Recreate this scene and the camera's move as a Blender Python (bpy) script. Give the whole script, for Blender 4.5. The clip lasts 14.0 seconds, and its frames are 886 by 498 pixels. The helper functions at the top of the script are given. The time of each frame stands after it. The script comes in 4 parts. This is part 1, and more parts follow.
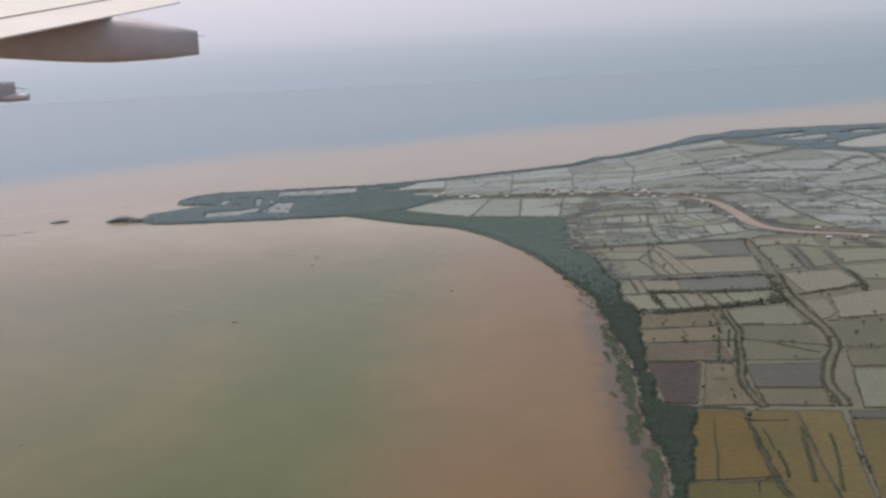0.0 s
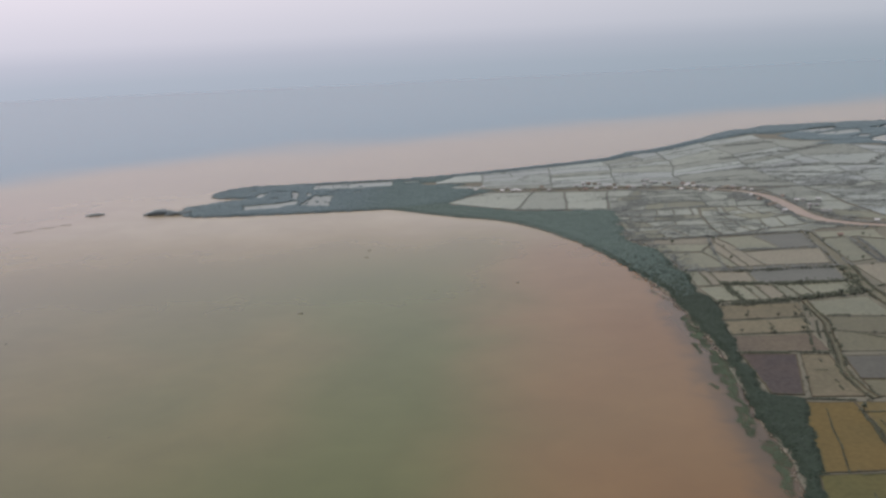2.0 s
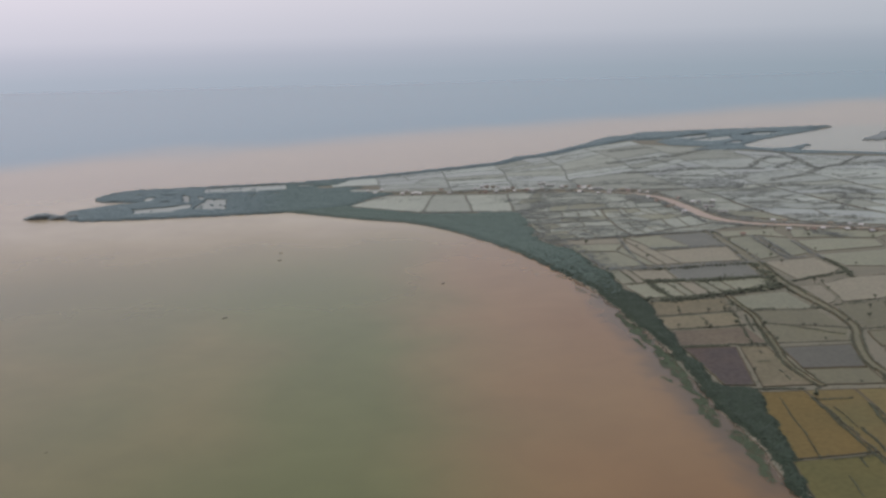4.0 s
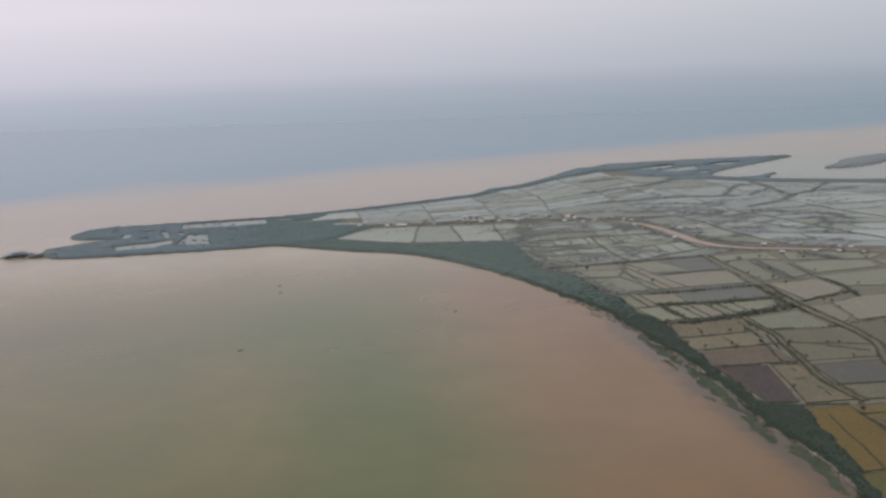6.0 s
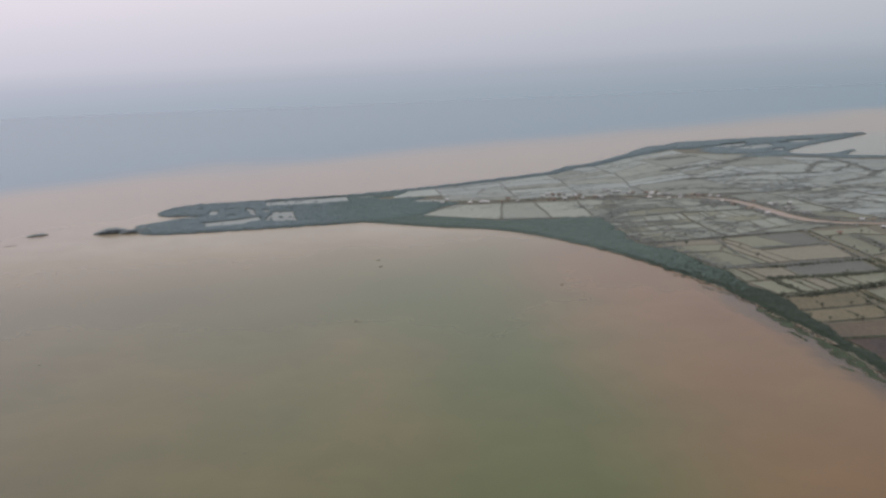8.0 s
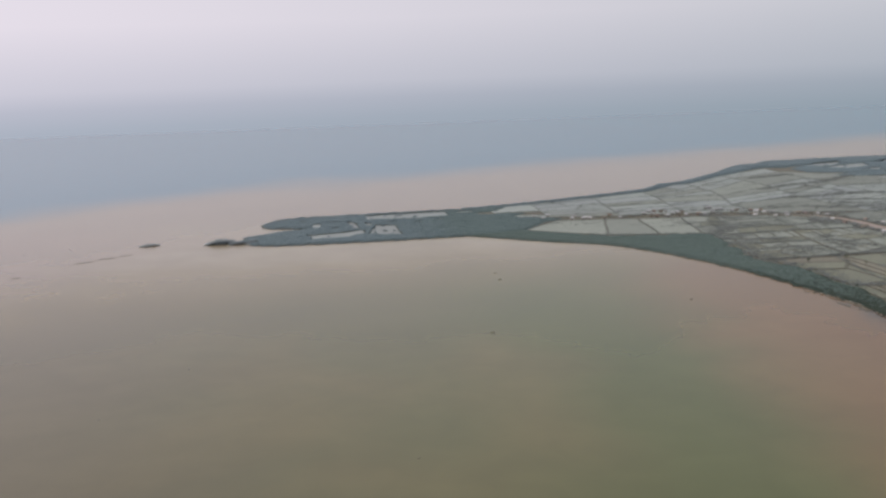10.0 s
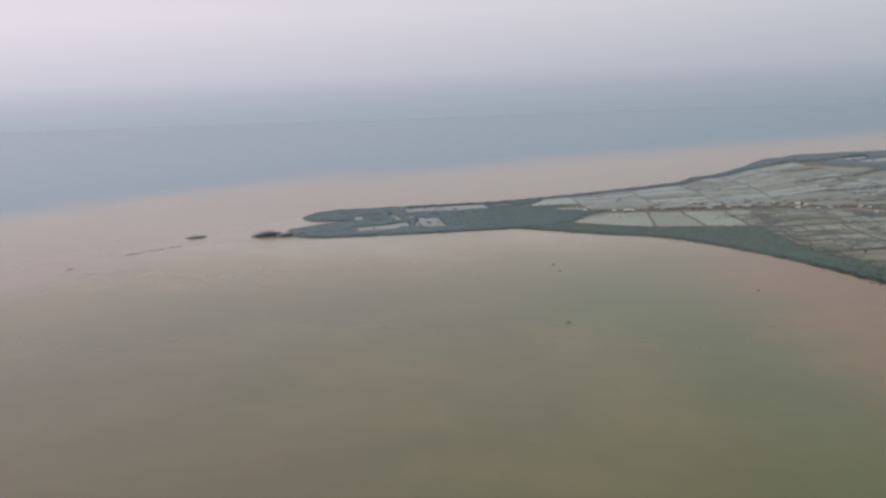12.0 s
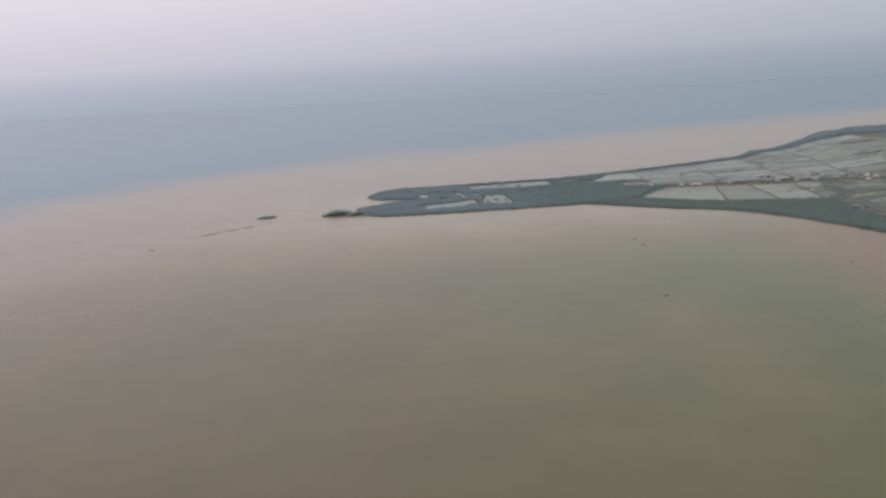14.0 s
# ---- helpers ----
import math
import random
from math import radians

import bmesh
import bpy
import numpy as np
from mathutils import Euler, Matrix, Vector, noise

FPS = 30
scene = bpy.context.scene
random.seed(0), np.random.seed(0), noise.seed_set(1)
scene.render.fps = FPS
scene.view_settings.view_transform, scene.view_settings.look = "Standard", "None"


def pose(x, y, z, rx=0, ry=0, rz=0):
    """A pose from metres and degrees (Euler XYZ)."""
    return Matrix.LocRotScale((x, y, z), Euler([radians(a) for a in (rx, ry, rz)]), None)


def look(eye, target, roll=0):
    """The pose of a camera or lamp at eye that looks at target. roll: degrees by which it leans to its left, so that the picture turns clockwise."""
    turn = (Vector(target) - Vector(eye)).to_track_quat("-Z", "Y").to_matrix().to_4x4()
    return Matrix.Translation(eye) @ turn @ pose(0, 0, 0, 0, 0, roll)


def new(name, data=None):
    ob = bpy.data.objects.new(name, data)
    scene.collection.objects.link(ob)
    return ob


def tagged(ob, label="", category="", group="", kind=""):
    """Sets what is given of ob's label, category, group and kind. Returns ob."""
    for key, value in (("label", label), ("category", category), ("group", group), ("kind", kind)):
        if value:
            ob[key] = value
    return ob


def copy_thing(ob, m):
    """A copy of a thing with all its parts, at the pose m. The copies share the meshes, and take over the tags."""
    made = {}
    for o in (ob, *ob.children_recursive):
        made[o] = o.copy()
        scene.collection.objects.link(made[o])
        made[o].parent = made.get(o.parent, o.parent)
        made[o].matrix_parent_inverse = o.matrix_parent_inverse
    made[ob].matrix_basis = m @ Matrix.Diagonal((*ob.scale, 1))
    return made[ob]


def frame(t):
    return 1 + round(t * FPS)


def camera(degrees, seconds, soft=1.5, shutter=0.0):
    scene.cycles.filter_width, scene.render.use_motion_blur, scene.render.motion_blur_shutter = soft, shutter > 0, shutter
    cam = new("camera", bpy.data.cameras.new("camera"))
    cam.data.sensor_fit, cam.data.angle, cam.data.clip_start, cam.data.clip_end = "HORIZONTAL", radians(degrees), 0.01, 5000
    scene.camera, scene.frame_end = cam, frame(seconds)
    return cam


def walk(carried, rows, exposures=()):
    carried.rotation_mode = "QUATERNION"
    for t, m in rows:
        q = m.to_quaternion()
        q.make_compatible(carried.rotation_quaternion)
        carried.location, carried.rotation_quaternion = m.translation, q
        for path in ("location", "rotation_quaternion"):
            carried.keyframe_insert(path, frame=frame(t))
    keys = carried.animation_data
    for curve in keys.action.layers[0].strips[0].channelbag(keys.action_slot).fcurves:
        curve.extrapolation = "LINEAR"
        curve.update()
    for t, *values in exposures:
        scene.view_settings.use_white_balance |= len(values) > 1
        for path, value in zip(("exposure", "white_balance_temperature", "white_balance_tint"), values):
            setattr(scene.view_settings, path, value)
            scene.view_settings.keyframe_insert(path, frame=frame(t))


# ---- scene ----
cam = camera(47.97, 14.0, soft=2.7)

# t, x, y, z, yaw, pitch, roll of the flight past the spit of land
FLIGHT = [
    (0.0, 0.00, 0.00, 260.00, -0.000, -12.446, 2.855),
    (0.5, -17.40, 4.70, 257.52, -0.290, -12.622, 2.588),
    (1.0, -34.91, 9.43, 254.98, -0.249, -12.595, 2.605),
    (1.5, -52.47, 14.17, 252.40, -0.212, -12.404, 2.583),
    (2.0, -69.88, 18.79, 249.82, -0.221, -12.454, 2.738),
    (2.5, -87.25, 23.51, 247.28, -0.366, -12.254, 2.612),
    (3.0, -104.22, 28.38, 245.08, -0.174, -12.244, 2.633),
    (3.5, -120.81, 33.25, 243.02, -3.476, -11.650, 1.950),
    (4.0, -137.49, 38.19, 240.78, -8.432, -12.239, 1.458),
    (4.2, -144.15, 40.12, 239.81, -9.973, -12.366, 1.253),
    (6.3, -213.35, 59.30, 229.18, -11.990, -10.001, 1.901),
    (6.5, -219.58, 60.68, 228.28, -11.419, -10.449, 2.568),
    (7.0, -234.53, 63.29, 226.42, -10.637, -10.544, 2.811),
    (7.5, -250.19, 65.84, 224.54, -10.724, -10.688, 2.455),
    (8.0, -267.02, 68.57, 222.58, -9.642, -10.991, 2.295),
    (8.5, -284.92, 71.46, 220.69, -7.546, -10.515, 2.019),
    (9.0, -302.97, 73.70, 219.19, -7.254, -10.314, 1.757),
    (9.2, -310.07, 74.31, 218.87, -7.087, -10.030, 1.986),
    (11.3, -383.29, 77.53, 218.20, -5.747, -9.615, 1.784),
    (11.5, -390.09, 77.90, 218.12, -6.143, -9.771, 1.921),
    (12.0, -406.61, 79.01, 217.79, -6.565, -10.043, 2.016),
    (12.5, -422.71, 80.32, 217.38, -6.987, -9.700, 1.791),
    (13.0, -438.60, 81.45, 217.05, -6.396, -9.439, 1.805),
    (13.5, -454.39, 82.19, 216.83, -6.778, -9.337, 0.293),
    (14.0, -470.17, 82.67, 216.66, -5.309, -11.122, 3.046),
]
walk(cam, [(t, pose(x, y, z, 90 + pitch, roll, yaw)) for t, x, y, z, yaw, pitch, roll in FLIGHT],
     exposures=[(0.0, 0.15), (4.0, 0.1), (8.0, 0.06), (12.0, 0.05), (13.5, 0.07), (14.0, 0.02)])

# ---- world and sun ----
SUN_ELEVATION, SUN_ROTATION = radians(68), radians(-62)
world = bpy.data.worlds.new("hazy_sky")
scene.world = world
world.use_nodes = True
wn, wl = world.node_tree.nodes, world.node_tree.links
wn.clear()
w_out = wn.new("ShaderNodeOutputWorld")
w_bg = wn.new("ShaderNodeBackground")
w_bg.inputs["Strength"].default_value = 0.1
w_sky = wn.new("ShaderNodeTexSky")
w_sky.sky_type = "NISHITA"
w_sky.sun_disc = False
w_sky.sun_elevation, w_sky.sun_rotation = SUN_ELEVATION, SUN_ROTATION
w_sky.air_density, w_sky.dust_density, w_sky.ozone_density = 1.0, 6.0, 2.0
# below the horizon the hazy air of the horizon goes on
w_co = wn.new("ShaderNodeTexCoord")
w_sep = wn.new("ShaderNodeSeparateXYZ")
w_max = wn.new("ShaderNodeMath")
w_max.operation = "MAXIMUM"
w_max.inputs[1].default_value = 0.015
w_com = wn.new("ShaderNodeCombineXYZ")
wl.new(w_co.outputs["Generated"], w_sep.inputs[0])
wl.new(w_sep.outputs["X"], w_com.inputs["X"])
wl.new(w_sep.outputs["Y"], w_com.inputs["Y"])
wl.new(w_sep.outputs["Z"], w_max.inputs[0])
wl.new(w_max.outputs[0], w_com.inputs["Z"])
wl.new(w_com.outputs[0], w_sky.inputs["Vector"])
# grey haze veils the blue of the sky near the horizon
w_haze = wn.new("ShaderNodeMapRange")
w_haze.inputs["From Min"].default_value, w_haze.inputs["From Max"].default_value = 0.08, 0.5
w_haze.inputs["To Min"].default_value, w_haze.inputs["To Max"].default_value = 0.97, 0.3
wl.new(w_sep.outputs["Z"], w_haze.inputs["Value"])
w_mix = wn.new("ShaderNodeMix")
w_mix.data_type = "RGBA"
wl.new(w_haze.outputs[0], w_mix.inputs["Factor"])
wl.new(w_sky.outputs[0], w_mix.inputs["A"])
w_tone = wn.new("ShaderNodeValToRGB")
w_z = wn.new("ShaderNodeMapRange")
w_z.inputs["From Min"].default_value, w_z.inputs["From Max"].default_value = -0.06, 0.06
wl.new(w_sep.outputs["Z"], w_z.inputs["Value"])
wl.new(w_z.outputs[0], w_tone.inputs[0])
w_tone.color_ramp.elements[0].color = (3.3, 3.82, 4.4, 1)
w_tone.color_ramp.elements[1].color = (6.8, 6.5, 6.95, 1)
for place, tint in ((0.2, (3.6, 4.05, 4.62)), (0.36, (4.25, 4.5, 5.1)), (0.5, (5.25, 5.3, 5.85))):
    w_tone.color_ramp.elements.new(place).color = (*tint, 1)
# the haze is brighter towards the sun
w_dot = wn.new("ShaderNodeVectorMath")
w_dot.operation = "DOT_PRODUCT"
w_dot.inputs[1].default_value = (-0.8, 0.25, 0)
wl.new(w_co.outputs["Generated"], w_dot.inputs[0])
w_glow = wn.new("ShaderNodeMapRange")
w_glow.inputs["From Min"].default_value, w_glow.inputs["From Max"].default_value = -0.25, 0.65
wl.new(w_dot.outputs["Value"], w_glow.inputs["Value"])
w_side = wn.new("ShaderNodeMix")
w_side.data_type = "RGBA"
w_side.inputs["A"].default_value = (0.78, 0.84, 0.86, 1)
w_side.inputs["B"].default_value = (1.22, 1.17, 1.22, 1)
wl.new(w_glow.outputs[0], w_side.inputs["Factor"])
w_lit = wn.new("ShaderNodeVectorMath")
w_lit.operation = "MULTIPLY"
wl.new(w_tone.outputs[0], w_lit.inputs[0])
wl.new(w_side.outputs["Result"], w_lit.inputs[1])
wl.new(w_lit.outputs[0], w_mix.inputs["B"])
wl.new(w_mix.outputs["Result"], w_bg.inputs["Color"])
wl.new(w_bg.outputs[0], w_out.inputs["Surface"])

sun_data = bpy.data.lights.new("sun", "SUN")
sun_data.energy, sun_data.angle, sun_data.color = 1.6, radians(8), (1.0, 0.945, 0.875)
sun = new("sun", sun_data)
sun.matrix_world = look((0, 0, 500), (500 * math.sin(SUN_ROTATION) * -1, 500 * math.cos(SUN_ROTATION) * -1,
                                      500 - 500 * math.tan(SUN_ELEVATION)))


# ---- materials ----
def material(name, base, rough=0.8, vary=0.25, scale=0.05, fine=0.6, ior=1.45, spec=0.5, bump=0.0, second=None,
             by_object=0.0, by_island=0.0, sheen=0.0, normal_lift=0.0):
    """A surface with stains at two scales, relief and, if wanted, a change of tone from piece to piece."""
    m = bpy.data.materials.new(name)
    m.use_nodes = True
    n, l = m.node_tree.nodes, m.node_tree.links
    b = n["Principled BSDF"]
    b.inputs["Roughness"].default_value, b.inputs["IOR"].default_value = rough, ior
    b.inputs["Specular IOR Level"].default_value = spec
    b.inputs["Sheen Weight"].default_value = sheen
    geo = n.new("ShaderNodeNewGeometry")
    big, small = n.new("ShaderNodeTexNoise"), n.new("ShaderNodeTexNoise")
    big.inputs["Scale"].default_value, small.inputs["Scale"].default_value = scale, fine
    big.inputs["Detail"].default_value, small.inputs["Detail"].default_value = 4, 3
    for t in (big, small):
        l.new(geo.outputs["Position"], t.inputs["Vector"])
    mix = n.new("ShaderNodeMix")
    mix.data_type = "RGBA"
    edge = n.new("ShaderNodeMapRange")
    edge.inputs["From Min"].default_value, edge.inputs["From Max"].default_value = 0.35, 0.65
    l.new(big.outputs["Fac"], edge.inputs["Value"])
    l.new(edge.outputs[0], mix.inputs["Factor"])
    mix.inputs["A"].default_value = (*base, 1)
    mix.inputs["B"].default_value = (*(second or [c * (1 - vary) for c in base]), 1)
    hsv = n.new("ShaderNodeHueSaturation")
    l.new(mix.outputs["Result"], hsv.inputs["Color"])
    val = n.new("ShaderNodeMapRange")
    val.inputs["From Min"].default_value, val.inputs["From Max"].default_value = 0.3, 0.7
    val.inputs["To Min"].default_value, val.inputs["To Max"].default_value = 1 - vary / 2, 1 + vary / 2
    l.new(small.outputs["Fac"], val.inputs["Value"])
    last = val.outputs[0]
    for amount, node, out in ((by_object, "ShaderNodeObjectInfo", "Random"), (by_island, "ShaderNodeNewGeometry", "Random Per Island")):
        if amount:
            src, rng, mul = n.new(node), n.new("ShaderNodeMapRange"), n.new("ShaderNodeMath")
            rng.inputs["To Min"].default_value, rng.inputs["To Max"].default_value = 1 - amount, 1 + amount
            l.new(src.outputs[out], rng.inputs["Value"])
            mul.operation = "MULTIPLY"
            l.new(last, mul.inputs[0])
            l.new(rng.outputs[0], mul.inputs[1])
            last = mul.outputs[0]
    l.new(last, hsv.inputs["Value"])
    l.new(hsv.outputs[0], b.inputs["Base Color"])
    if bump:
        bp = n.new("ShaderNodeBump")
        bp.inputs["Strength"].default_value, bp.inputs["Distance"].default_value = bump, 0.3
        l.new(small.outputs["Fac"], bp.inputs["Height"])
        l.new(bp.outputs[0], b.inputs["Normal"])
    if normal_lift:
        # normals bent upward lighten the shaded sides of crowns, as haze would
        flat, add, unit = n.new("ShaderNodeVectorMath"), n.new("ShaderNodeVectorMath"), n.new("ShaderNodeVectorMath")
        flat.operation, unit.operation = "SCALE", "NORMALIZE"
        flat.inputs["Scale"].default_value = 1 - normal_lift
        l.new(geo.outputs["Normal"], flat.inputs[0])
        l.new(flat.outputs[0], add.inputs[0])
        add.inputs[1].default_value = (0, 0, normal_lift)
        l.new(add.outputs[0], unit.inputs[0])
        l.new(unit.outputs[0], b.inputs["Normal"])
    return m


def sea_material():
    """Silty coastal water: brown plume along the shores, olive water in the bay, blue water offshore."""
    m = bpy.data.materials.new("silty_sea_water")
    m.use_nodes = True
    n, l = m.node_tree.nodes, m.node_tree.links
    b = n["Principled BSDF"]
    b.inputs["Roughness"].default_value, b.inputs["IOR"].default_value = 0.2, 1.33
    b.inputs["Specular IOR Level"].default_value = 0.5
    geo = n.new("ShaderNodeNewGeometry")
    warp = n.new("ShaderNodeTexNoise")
    warp.inputs["Scale"].default_value, warp.inputs["Detail"].default_value = 0.0035, 2
    l.new(geo.outputs["Position"], warp.inputs["Vector"])
    sub = n.new("ShaderNodeVectorMath")
    sub.operation = "SUBTRACT"
    l.new(warp.outputs["Color"], sub.inputs[0])
    sub.inputs[1].default_value = (0.5, 0.5, 0.5)
    off = n.new("ShaderNodeVectorMath")
    off.operation = "SCALE"
    off.inputs["Scale"].default_value = 300
    l.new(sub.outputs[0], off.inputs[0])
    pos = n.new("ShaderNodeVectorMath")
    l.new(geo.outputs["Position"], pos.inputs[0])
    l.new(off.outputs[0], pos.inputs[1])
    xyz = n.new("ShaderNodeSeparateXYZ")
    l.new(pos.outputs[0], xyz.inputs[0])

    def calc(op, a, c, clamp=False):
        k = n.new("ShaderNodeMath")
        k.operation, k.use_clamp = op, clamp
        for i, v in enumerate((a, c)):
            if isinstance(v, (int, float)):
                k.inputs[i].default_value = v
            else:
                l.new(v, k.inputs[i])
        return k.outputs[0]

    def ramp(v, lo, hi):
        k = n.new("ShaderNodeMapRange")
        k.interpolation_type = "SMOOTHSTEP"
        k.inputs["From Min"].default_value, k.inputs["From Max"].default_value = lo, hi
        l.new(v, k.inputs["Value"])
        return k.outputs[0]

    def blend(f, a, c):
        k = n.new("ShaderNodeMix")
        k.data_type = "RGBA"
        l.new(f, k.inputs["Factor"])
        for key, v in (("A", a), ("B", c)):
            if isinstance(v, tuple):
                k.inputs[key].default_value = (*v, 1)
            else:
                l.new(v, k.inputs[key])
        return k.outputs["Result"]

    x, y = xyz.outputs["X"], xyz.outputs["Y"]
    # how far out from the middle of the bay: 1 is about the shore
    east = calc("DIVIDE", calc("MAXIMUM", calc("ADD", x, 300), 0), 440)
    west = calc("DIVIDE", calc("MINIMUM", calc("ADD", x, 300), 0), 1000)
    north = calc("DIVIDE", calc("SUBTRACT", y, 740), 690)
    r2 = calc("ADD", calc("ADD", calc("MULTIPLY", east, east), calc("MULTIPLY", west, west)), calc("MULTIPLY", north, north))
    radius = calc("SQRT", r2, 0)
    olive_grey = blend(ramp(x, -620, -200), OLIVE_WEST, OLIVE)
    # tongues of brown silt drift into the olive water
    tongue = n.new("ShaderNodeTexNoise")
    tongue.inputs["Scale"].default_value, tongue.inputs["Detail"].default_value, tongue.inputs["Distortion"].default_value = 0.0045, 2, 0.6
    l.new(geo.outputs["Position"], tongue.inputs["Vector"])
    olive_grey = blend(calc("MULTIPLY", ramp(tongue.outputs["Fac"], 0.44, 0.72), 0.32), olive_grey, GREY_BROWN)
    bay = blend(ramp(radius, 0.38, 0.86), olive_grey, GREY_BROWN)
    along = calc("SUBTRACT", y, calc("MULTIPLY", x, 0.6))
    shore_tone = blend(ramp(along, 780, 1450), BROWN, blend(ramp(x, -800, -420), PINK_WEST, PINK_BROWN))
    bay = blend(ramp(radius, 0.55, 1.08), bay, shore_tone)
    # a front of brown river silt along the east of the bay, greener water beside it
    place = n.new("ShaderNodeSeparateXYZ")
    l.new(geo.outputs["Position"], place.inputs[0])
    sway = calc("MULTIPLY", calc("SUBTRACT", tongue.outputs["Fac"], 0.5), 150)
    px, py = calc("ADD", place.outputs["X"], sway), calc("ADD", place.outputs["Y"], sway)
    inner = calc("SUBTRACT", 1, ramp(py, 960, 1330))
    front = ramp(calc("SUBTRACT", px, calc("MULTIPLY", py, 0.1)), -190, -40)
    green = calc("MULTIPLY", calc("MULTIPLY", ramp(px, -310, -130), calc("SUBTRACT", 1, front)), inner)
    bay = blend(calc("MULTIPLY", green, 0.7), bay, GREEN_WATER)
    bay = blend(calc("MULTIPLY", calc("MULTIPLY", front, inner), 0.6), bay, SILT_FRONT)
    drift = calc("ABSOLUTE", calc("ADD", px, 205), 0)
    drift = calc("MULTIPLY", calc("SUBTRACT", 1, ramp(drift, 0, 80)), calc("MULTIPLY", ramp(py, 540, 660), calc("SUBTRACT", 1, ramp(py, 850, 960))))
    bay = blend(calc("MULTIPLY", drift, 0.38), bay, GREY_BROWN)
    bay = blend(ramp(y, 1560, 1760), bay, PLUME)
    # edge of the plume offshore
    bend = calc("POWER", calc("MAXIMUM", calc("SUBTRACT", -450, x), 0), 2)
    edge = calc("SUBTRACT", calc("ADD", calc("MULTIPLY", x, 0.36), 2340), calc("MULTIPLY", bend, 0.0009))
    seaward = calc("SUBTRACT", y, edge)
    full = blend(ramp(seaward, -140, 300), bay, BLUE)
    streak = n.new("ShaderNodeTexNoise")
    streak.inputs["Scale"].default_value, streak.inputs["Detail"].default_value = 0.009, 3
    l.new(geo.outputs["Position"], streak.inputs["Vector"])
    hsv = n.new("ShaderNodeHueSaturation")
    tone = n.new("ShaderNodeMapRange")
    tone.inputs["From Min"].default_value, tone.inputs["From Max"].default_value = 0.3, 0.7
    tone.inputs["To Min"].default_value, tone.inputs["To Max"].default_value = 0.92, 1.08
    # drifting clouds of silt, the larger ones softer
    cloud = n.new("ShaderNodeTexNoise")
    cloud.inputs["Scale"].default_value, cloud.inputs["Detail"].default_value, cloud.inputs["Distortion"].default_value = 0.03, 2, 0.6
    l.new(geo.outputs["Position"], cloud.inputs["Vector"])
    both = calc("ADD", calc("MULTIPLY", streak.outputs["Fac"], 0.62), calc("MULTIPLY", cloud.outputs["Fac"], 0.38))
    l.new(both, tone.inputs["Value"])
    # still grey-green water in the lagoon
    lagoon = calc("MULTIPLY", ramp(place.outputs["X"], 690, 780), calc("SUBTRACT", 1, ramp(place.outputs["Y"], 2235, 2275)))
    full = blend(lagoon, full, LAGOON_WATER)
    # grey weed and mud shoals show through the shallows
    along = calc("SUBTRACT", place.outputs["X"], calc("MULTIPLY", place.outputs["Y"], 0.06))
    shelf = calc("ADD", along, calc("MULTIPLY", calc("ADD", cloud.outputs["Fac"], tongue.outputs["Fac"]), 34))
    shoal = calc("MULTIPLY", ramp(shelf, 82, 112), calc("SUBTRACT", 1, ramp(place.outputs["Y"], 880, 1080)))
    full = blend(calc("MULTIPLY", shoal, 0.85), full, (0.064, 0.052, 0.036))
    l.new(tone.outputs[0], hsv.inputs["Value"])
    l.new(full, hsv.inputs["Color"])
    l.new(hsv.outputs[0], b.inputs["Base Color"])
    return m


OLIVE, OLIVE_WEST = (0.109, 0.105, 0.046), (0.123, 0.104, 0.060)
GREY_BROWN, BROWN = (0.163, 0.127, 0.058), (0.135, 0.073, 0.027)
PINK_BROWN, PINK_WEST, PLUME = (0.250, 0.213, 0.145), (0.212, 0.165, 0.123), (0.212, 0.173, 0.124)
LAGOON_WATER = (0.17, 0.17, 0.13)
GREEN_WATER, SILT_FRONT = (0.084, 0.099, 0.034), (0.163, 0.098, 0.046)
BLUE = (0.028, 0.118, 0.167)
SEA = sea_material()
MUD = material("damp_mud_flat", (0.118, 0.110, 0.082), 0.75, 0.25, 0.03, 0.5, second=(0.104, 0.101, 0.076), bump=0.3)
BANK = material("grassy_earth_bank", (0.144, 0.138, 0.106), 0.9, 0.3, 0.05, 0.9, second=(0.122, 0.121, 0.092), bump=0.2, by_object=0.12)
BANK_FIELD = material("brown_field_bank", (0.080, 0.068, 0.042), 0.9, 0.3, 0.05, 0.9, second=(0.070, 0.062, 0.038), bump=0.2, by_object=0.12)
# grassy bank paled and blued to imitate haze on distant dikes
BANK_HAZED = material("hazed_grassy_bank", (0.172, 0.188, 0.168), 0.9, 0.3, 0.05, 0.6, second=(0.144, 0.162, 0.148), bump=0.3, by_object=0.12)
# two waters for far ponds, lightened and blued to imitate haze
POND = material("hazed_silty_pond_water", (0.228, 0.252, 0.228), 0.42, 0.25, 0.02, 0.15, 1.33, 0.3, second=(0.206, 0.232, 0.212), by_object=0.17)
POND_HAZED = material("hazed_still_pond_water", (0.19, 0.212, 0.198), 0.36, 0.2, 0.02, 0.15, 1.33, 0.4, second=(0.174, 0.196, 0.184), by_object=0.17)
POND_YELLOW = material("algae_yellow_pond_water", (0.116, 0.090, 0.039), 0.55, 0.25, 0.016, 0.3, 1.33, 0.18, second=(0.092, 0.083, 0.037), by_object=0.08)
POND_PURPLE = material("purple_brown_drained_pond_mud", (0.055, 0.05, 0.051), 0.85, 0.35, 0.024, 0.3, 1.4, 0.15, second=(0.068, 0.056, 0.051))
POND_DARK = material("dark_grey_pond_water", (0.108, 0.112, 0.098), 0.5, 0.25, 0.03, 0.3, 1.33, 0.25, second=(0.095, 0.099, 0.087))
